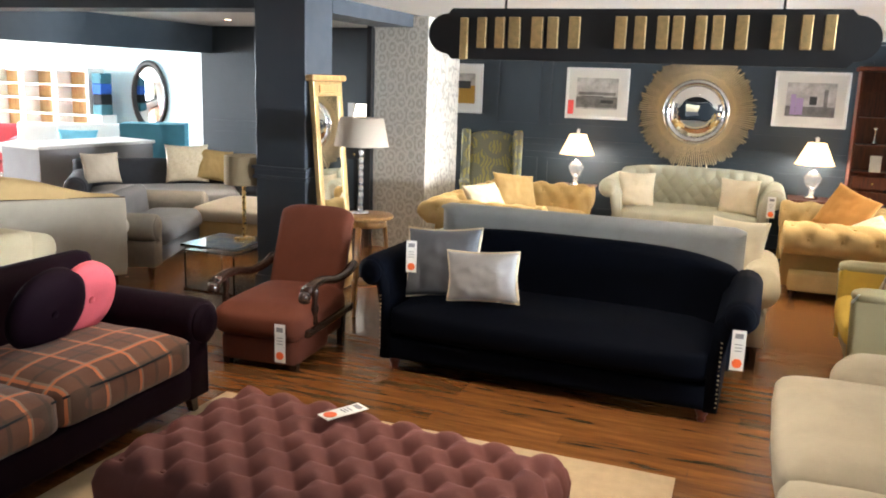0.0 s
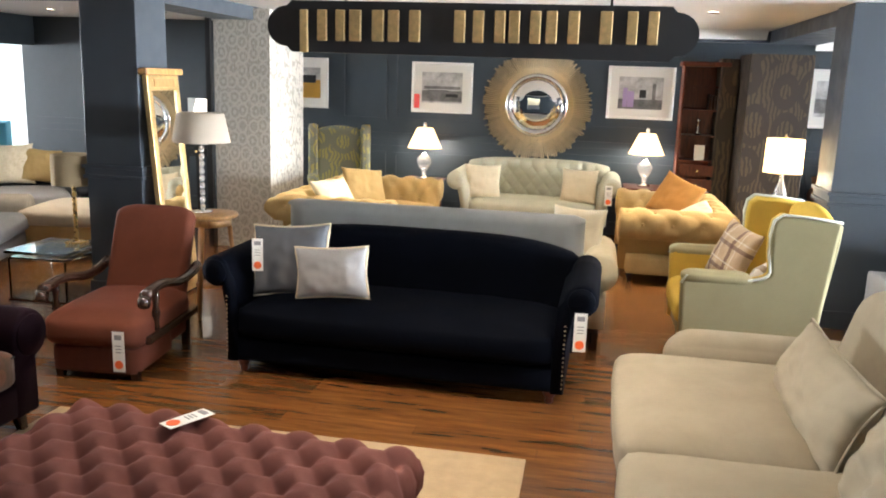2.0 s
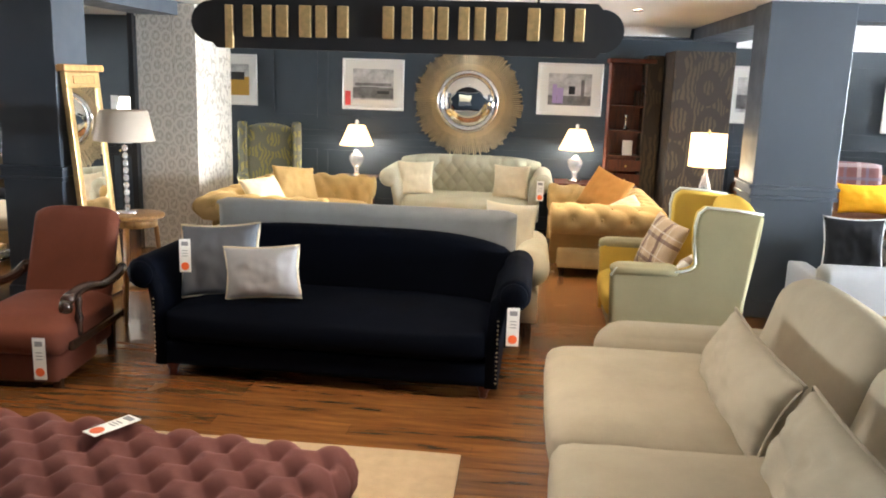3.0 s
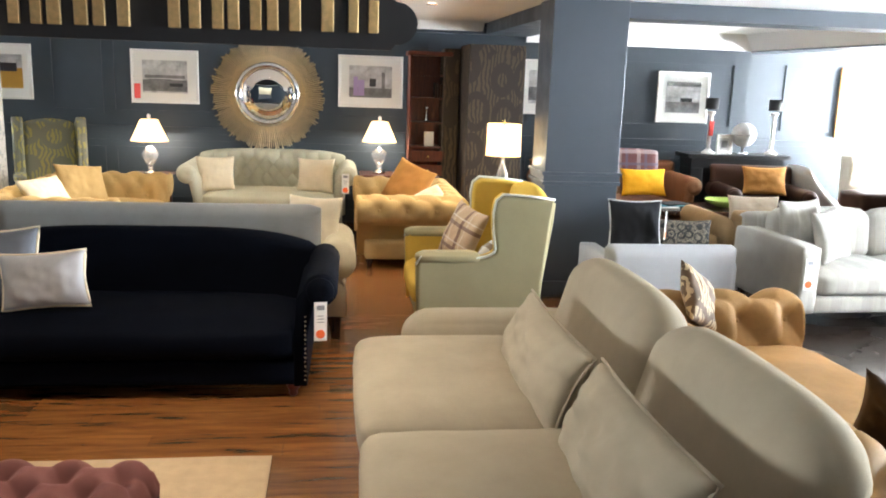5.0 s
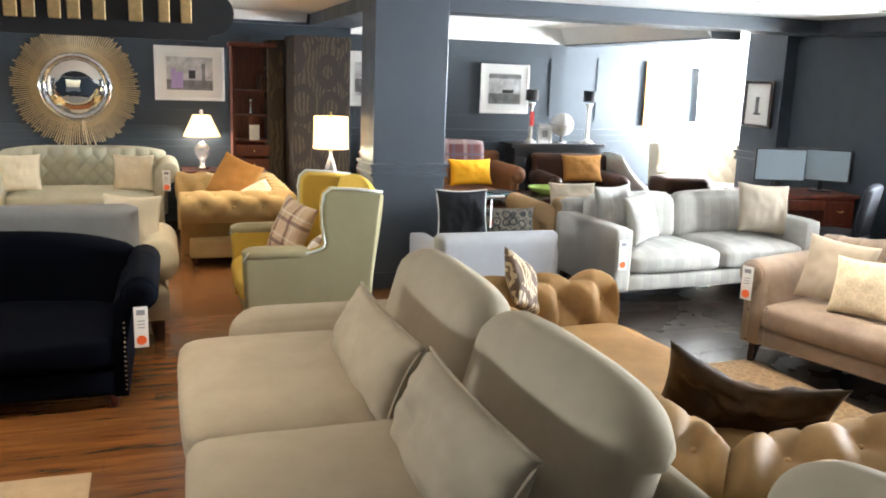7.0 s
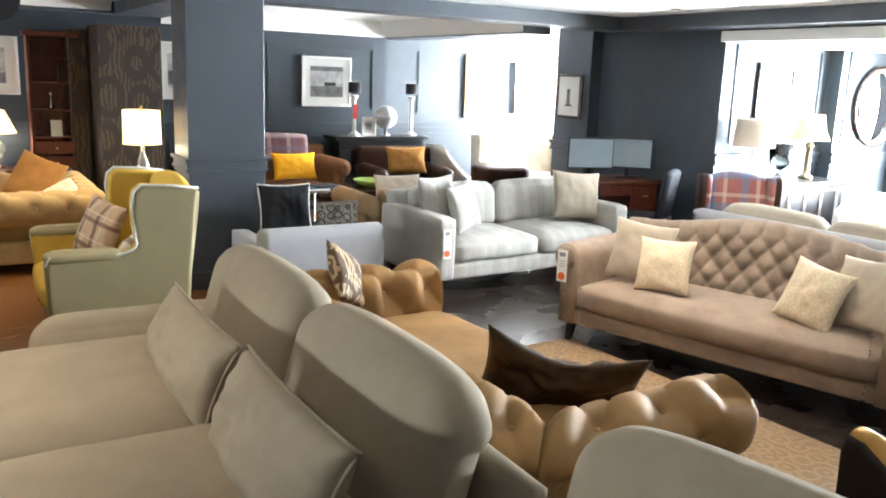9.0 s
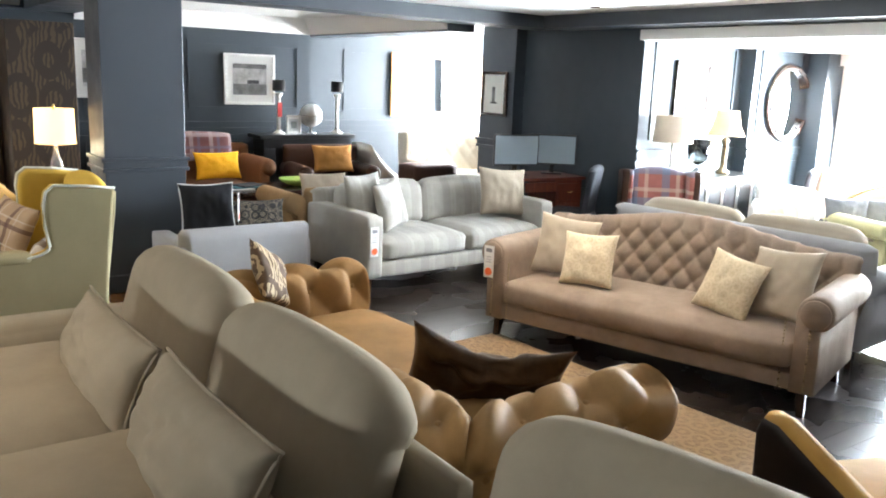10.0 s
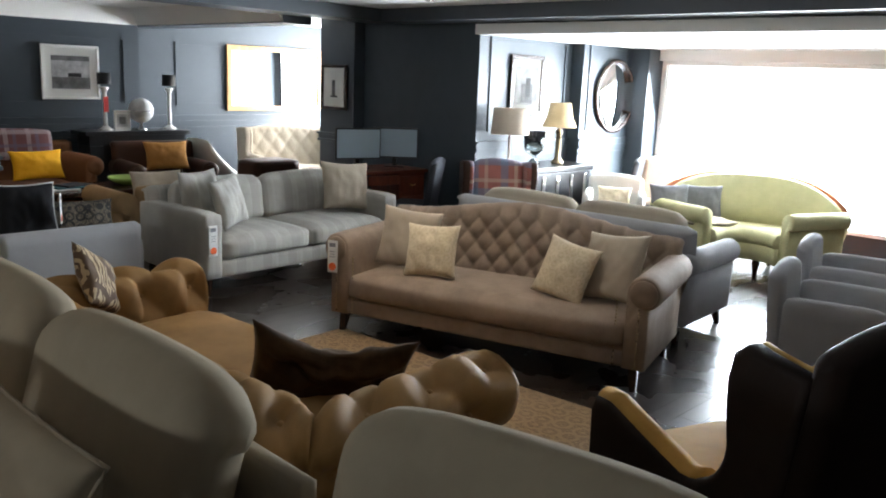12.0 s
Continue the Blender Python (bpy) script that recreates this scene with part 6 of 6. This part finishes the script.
part("shade", turned([(0.2, 0.34), (0.197, 0.345), (0.18, 0.6), (0.172, 0.598), (0.03, 0.59)], 28), SHADELINEN, lb)
lb = thing("table_lamp", 7.61, 5.34, 0, "column table lamp with a bell-shaped cream silk shade", "table lamp", "", 0.88)
part("stem", turned([(0.07, 0), (0.07, 0.02), (0.035, 0.05), (0.03, 0.08), (0.03, 0.32), (0.045, 0.34), (0.02, 0.38)], 18), STUD, lb)
part("shade", turned([(0.2, 0.4), (0.197, 0.405), (0.15, 0.5), (0.12, 0.66), (0.112, 0.658), (0.03, 0.65)], 10), SHADECREAM, lb, "panelled cream silk shade")
solid("hurricane_vase", turned([(0.06, 0), (0.07, 0.02), (0.02, 0.06), (0.03, 0.1), (0.1, 0.16), (0.12, 0.36), (0.116, 0.36), (0.095, 0.17), (0.01, 0.11)], 24), GLASS, "clear glass hurricane vase on a chest", "vase", pose(7.2, 5.36, 0.88))

sofa("sofa", 5.58, 3.52, 94, 2.1, 0.92, 0.44, 0.66, 0.84, GREYCLOTH, "pale grey sofa seen from behind with piped back cushions", arm="roll", arm_w=0.13, roll_r=0.09, seats=2, back_cushions=2, lean=0.12, seat_fab=CHECKSEAT, bc_fab=BEIGECLOTH, leg_h=0.14)


def curved_sofa(x, y, rz):
    ob = thing("sofa", x, y, rz, "curved chartreuse velvet sofa with a rust outer back", "sofa")
    R = 1.08
    inner, outer, seat, base = [], [], [], []
    n = 26
    for k in range(n + 1):
        a = math.radians(-46 + 92 * k / n)
        c, s = math.sin(a), math.cos(a)
        top = 0.9 - 0.26 * abs(2 * k / n - 1) ** 3
        def at(r, z):
            return Vector((r * c, r * s - R, z))
        inner.append([at(R - 0.1, 0.34), at(R - 0.02, 0.6), at(R + 0.06, top), at(R + 0.1, top + 0.02), at(R + 0.12, top), at(R + 0.1, 0.34)])
        outer.append([at(R + 0.1, 0.16), at(R + 0.13, top + 0.02), at(R + 0.17, top + 0.035), at(R + 0.19, top), at(R + 0.17, 0.16)])
        r0 = R - 0.68 + 0.06 * math.cos(a * 3)
        seat.append([at(r0 + 0.02, 0.32), at(r0 - 0.01, 0.38), at(r0 + 0.04, 0.45), at(R - 0.3, 0.46), at(R - 0.06, 0.44), at(R - 0.06, 0.32)])
        base.append([at(r0 + 0.03, 0.16), at(r0 + 0.02, 0.32), at(R + 0.1, 0.32), at(R + 0.1, 0.16)])
    part("backrest", loft(inner), GREENV, ob)
    part("outer_back", loft(outer), fabric("rust_velvet", (0.36, 0.12, 0.05), 0.2), ob, "rust outer back")
    part("seat_cushion", loft(seat), GREENV, ob)
    part("base", loft(base), GREENV, ob)
    for s in (-1, 1):
        a = math.radians(46 * s)
        part("arm", scroll_arm(0.72, 0.66, 0.08, 0.1, s, 0.16), GREENV, ob, at=pose((R - 0.3) * math.sin(a), (R - 0.3) * math.cos(a) - R, 0, 0, 0, -46 * s))
    for k in (-40, -14, 14, 40):
        for r in (R - 0.55, R + 0.05):
            a = math.radians(k)
            part("leg", turned_leg(r * math.sin(a), r * math.cos(a) - R, 0.17), DARKWOOD, ob)


curved_sofa(8.32, 3.45, -66)
cushion("cushion", pose(7.72, 4.0, 0.62, -14, 0, -40), 0.42, 0.36, 0.13, GREYWOOL, "mottled grey cushion on a green sofa", 61)
cushion("cushion", pose(7.98, 3.78, 0.62, -14, 0, -52), 0.42, 0.36, 0.13, GREYWOOL, "mottled grey cushion on a green sofa", 62)
solid("throw", puff(0.6, 0.35, 0.03, 0.014, 0.01, 10, (0, 0, 0), 0.02), BEIGECLOTH, "crumpled beige blanket on a green sofa seat", "throw", pose(7.68, 3.62, 0.465, 0, 0, -35))


def tub_chair(x, y, rz, fab, label, group):
    ob = thing("tub_chair", x, y, rz, label, "armchair", group)
    part("seat", puff(0.46, 0.5, 0.14, 0.04, 0.02, 8, (0, -0.03, 0.3), 0.002), fab, ob)
    part("base", puff(0.56, 0.54, 0.14, 0.03, 0.004, 6, (0, 0, 0.16), 0.002), fab, ob)
    part("backrest", back_body(0.6, 0.2, lambda u: 0.80 - 0.04 * u * u, 0.2, 0.1, 0.08, None, nu=20, nv=10), fab, ob)
    for s in (-1, 1):
        part("arm", puff(0.09, 0.52, 0.44, 0.045, 0.006, 8, (s * 0.28, -0.02, 0.2), 0.002), fab, ob)
    legs(ob, 0.56, 0.54, 0.17, DARKWOOD, "square", 0.04)


tub_chair(7.78, 4.68, -60, WHITEC, "white upholstered tub armchair near a window", "")
cushion("cushion", pose(7.76, 4.67, 0.56, -14, 0, -60), 0.36, 0.26, 0.1, CREAMCUSH, "cream cushion on a white armchair", 63)
for k, (x, y) in enumerate(((5.0, 1.46), (6.0, 1.68))):
    tub_chair(x, y, 12, GREYCLOTH, "pale grey upholstered tub chair in a row", "row of grey tub chairs")
tb = thing("dining_table", 5.75, 0.72, 12, "pale dining table with papers", "dining table")
part("tabletop", box(2.2, 0.9, 0.04, (0, 0, 0.71), 0.008), OAK, tb, smooth=False)
for sx in (-1, 1):
    for sy in (-1, 1):
        part("leg", square_leg(sx * 1.0, sy * 0.36, 0.71, 0.07, 0.05), OAK, tb, smooth=False)
fd = thing("display_folder", 4.86, 0.86, 100, "open dark display folder standing on a table", "folder", "", 0.751)
part("cover", box(0.34, 0.012, 0.3, (0, 0, 0), 0.003), BLACKC, fd, at=pose(0, 0, 0, -18), smooth=False)
part("page", box(0.32, 0.006, 0.28, (0, -0.1, 0), 0.002), WHITECARD, fd, at=pose(0, 0, 0, 12), smooth=False)
sofa("armchair", 8.6, 1.35, -80, 0.95, 0.85, 0.42, 0.62, 0.74, LEATHER, "dark leather armchair by the window", "armchair", arm="roll", arm_w=0.12, roll_r=0.09)
for k, (x, y) in enumerate(((8.3, 5.0), (8.95, 4.9))):
    dining_chair(x, y, 200 - 60 * k, (DARKVELV, BEIGECLOTH)[k], ("dark round-backed chair", "beige upholstered chair")[k] + " near the shop window")

# ---- left part of the shop ----
gt = thing("glass_table", -4.26, 5.70, 0, "square glass side table with clear legs and glass top", "side table")
part("tabletop", box(0.52, 0.56, 0.025, (0, 0, 0.375), 0.004), GLASS, gt, smooth=False)
part("upper_shelf", box(0.48, 0.5, 0.015, (0, 0, 0.33), 0.004), GLASS, gt, smooth=False)
for sx in (-1, 1):
    part("side_panel", box(0.02, 0.5, 0.33, (sx * 0.24, 0, 0), 0.003), GLASS, gt, smooth=False)
part("base_panel", box(0.52, 0.52, 0.02, (0, 0, 0.0), 0.003), DARKWOOD, gt, smooth=False)
lb = thing("table_lamp", -4.17, 5.83, 0, "slim brass lamp with a brown linen drum shade", "table lamp", "", 0.40)
part("base", box(0.13, 0.13, 0.02, (0, 0, 0), 0.004), BRASS, lb, smooth=False)
part("stem", turned([(0.014, 0.02)] + [(0.014 + 0.005 * (k % 2), 0.03 + 0.022 * k) for k in range(21)] + [(0.012, 0.50)], 12), BRASS, lb)
part("shade", turned([(0.165, 0.48), (0.162, 0.485), (0.16, 0.72), (0.152, 0.718), (0.03, 0.71)], 26), SHADEBROWN, lb)

bg = sofa("sofa", -5.85, 4.82, 231, 1.9, 0.9, 0.42, 0.62, 0.80, APRICOT, "camel-back sofa, apricot velvet inside and beige outside", arm="roll", arm_w=0.13, roll_r=0.09, camel=0.16, lean=0.1, arm_fab=BEIGECLOTH)
part("outer_back", puff(1.84, 0.05, 0.66, 0.02, 0.004, 8, (0, 0, 0), 0.003), BEIGECLOTH, bg, "plain beige outer back", at=pose(0, 0.42, 0.12, -5))
part("piping", tube([(-0.92, 0.46, 0.775), (0, 0.475, 0.785), (0.92, 0.46, 0.775)], 0.008), LEATHER, bg)
sofa("sofa", -5.5, 6.2, 111, 1.7, 0.72, 0.42, 0.58, 0.66, GREYWOOL, "grey wool sofa with thick rolled arms and beige sides", arm="roll", arm_w=0.2, roll_r=0.12, lean=0.1, seat_fab=GREYWOOL, arm_fab=fabric("grey_beige_wool", (0.27, 0.235, 0.19), 0.1))
sofa("sofa", -4.95, 3.42, -90, 1.5, 0.85, 0.44, 0.70, 0.74, CREAMV, "cream velvet sofa with rolled arms seen from behind", arm="roll", arm_w=0.14, roll_r=0.11, lean=0.12)
sofa("sofa", -6.55, 7.72, 40, 2.1, 0.95, 0.46, 0.64, 0.76, DARKVELV, "dark grey velvet sofa with pale bench seat", arm="roll", arm_w=0.14, roll_r=0.12, seat_fab=GREYCLOTH, lean=0.14)
cushion("cushion", pose(-6.47, 8.02, 0.72, -18, 0, 40), 0.5, 0.46, 0.15, CREAMPRINT, "cream patterned cushion on a dark sofa", 71)
cushion("cushion", pose(-6.22, 8.2, 0.70, -22, 8, 36), 0.42, 0.4, 0.14, GOLDCUSH, "gold velvet cushion on a dark sofa", 72)
cushion("cushion", pose(-7.0, 7.2, 0.70, -20, 0, 60), 0.42, 0.36, 0.14, LINEN, "beige cushion on a dark sofa", 73)
ot = thing("footstool", -5.05, 7.25, 10, "cream footstool with a patterned base", "footstool")
part("cushion_top", puff(0.95, 0.85, 0.16, 0.05, 0.03, 10, (0, 0, 0.3), 0.003), BEIGECLOTH, ot)
part("base", puff(0.9, 0.8, 0.24, 0.02, 0.0, 6, (0, 0, 0.07), 0.002), GOLDTAN, ot)
legs(ot, 0.9, 0.8, 0.08, DARKWOOD)
lb = thing("table_lamp", -4.75, 9.2, 0, "small lit white lamp on a low cabinet", "table lamp", "", 0.95)
part("stem", turned([(0.06, 0), (0.02, 0.03), (0.015, 0.3)], 14), CHROME, lb)
part("shade", shade_mesh(0.12, 0.07, 0.22, 0.3), SHADEWHITE, lb)
side_table(-4.75, 9.2, 0.95, 0.4, BLACKLACQ, "tall black side table")
solid("wall_plate", box(0.1, 0.02, 0.2, (0, 0, 0), 0.004), WHITEFRAME, "small white wall plate", "wall plate", pose(-5.35, 10.088, 1.25), smooth=False)
lg = thing("display_counter", -8.51, 8.45, 81, "long grey panelled display counter", "counter")
part("body", box(1.72, 0.76, 0.80, (0, 0, 0), 0.006), GREYCLOTH, lg, smooth=False)
part("worktop", box(1.78, 0.8, 0.04, (0, 0, 0.80), 0.006), WHITEFRAME, lg, smooth=False)
sofa("sofa", -10.2, 10.0, 30, 1.9, 0.9, 0.46, 0.66, 0.92, WHITEC, "white sofa in the bright side room", arm="roll", arm_w=0.13, roll_r=0.1)
sofa("sofa", -11.9, 9.6, 40, 1.5, 0.85, 0.44, 0.66, 0.85, PINKV, "pink sofa in the bright side room", arm="roll", arm_w=0.13, roll_r=0.1)
cushion("cushion", pose(-9.85, 9.75, 0.72, -16, 0, 30), 0.6, 0.3, 0.13, fabric("sky_blue_cloth", (0.2, 0.55, 0.7), 0.1), "sky blue oblong cushion on a white sofa", 74)
solid("cabinet", box(1.0, 0.5, 0.95, (0, 0, 0), 0.01), TEAL, "teal painted low cabinet", "cabinet", pose(-9.35, 10.9, 0, 0, 0, 30), smooth=False)
om = thing("oval_mirror", -11.36, 13.18, 0, "tall oval mirror with a wide black frame", "mirror", "", 1.29)
for nm, a, b, m in (("frame", 1.0, 0.82, BLACKLACQ), ("glass", 0.83, 0.02, MIRROR)):
    rings = []
    prof = [(a, 0), (a, -0.03), ((a + b) / 2, -0.05), (b, -0.035), (b, -0.012)] if nm == "frame" else [(a, -0.01), (a - 0.02, -0.014), (b, -0.016)]
    for k, yy in prof:
        rings.append([Vector((0.43 * k * math.cos(i * math.pi / 24), yy, 0.69 * k * math.sin(i * math.pi / 24))) for i in range(48)])
    part(nm, loft(rings), m, om)
for k in range(3):
    bs = thing("shelf_unit", -14.46 + 0.86 * k, 12.78, 0, "pale painted shelf unit with oak back and empty shelves", "shelf unit", "row of shelf units")
    for sx in (-0.395, 0.395):
        part("side_panel", box(0.06, 0.4, 1.72, (sx, 0, 0)), WHITEFRAME, bs, smooth=False)
    part("back_panel", box(0.73, 0.02, 1.68, (0, 0.18, 0.02)), OAK, bs, smooth=False)
    part("cornice", box(0.86, 0.46, 0.08, (0, 0, 1.72), 0.01), WHITEFRAME, bs, smooth=False)
    for z in (0.05, 0.55, 0.86, 1.15, 1.43):
        part("shelf", box(0.73, 0.36, 0.025, (0, 0, z)), WHITEFRAME, bs, smooth=False)
# folded cloth bundles stacked on the plinth
for k in range(4):
    solid("cloth_bundle", box(0.22, 0.3, 0.2, (0, 0, 0), 0.02), (TEAL, BLACKC, fabric("blue_cloth", (0.03, 0.1, 0.4), 0.1), TEAL)[k], "blue and black folded cloth bundle on a stack", "cloth bundle", pose(-12.14, 12.75, 0.9 + 0.2 * k), smooth=False)
solid("plinth_table", box(0.3, 0.4, 0.9, (0, 0, 0), 0.01), WHITEFRAME, "plain white display plinth", "plinth", pose(-12.14, 12.75, 0), smooth=False)
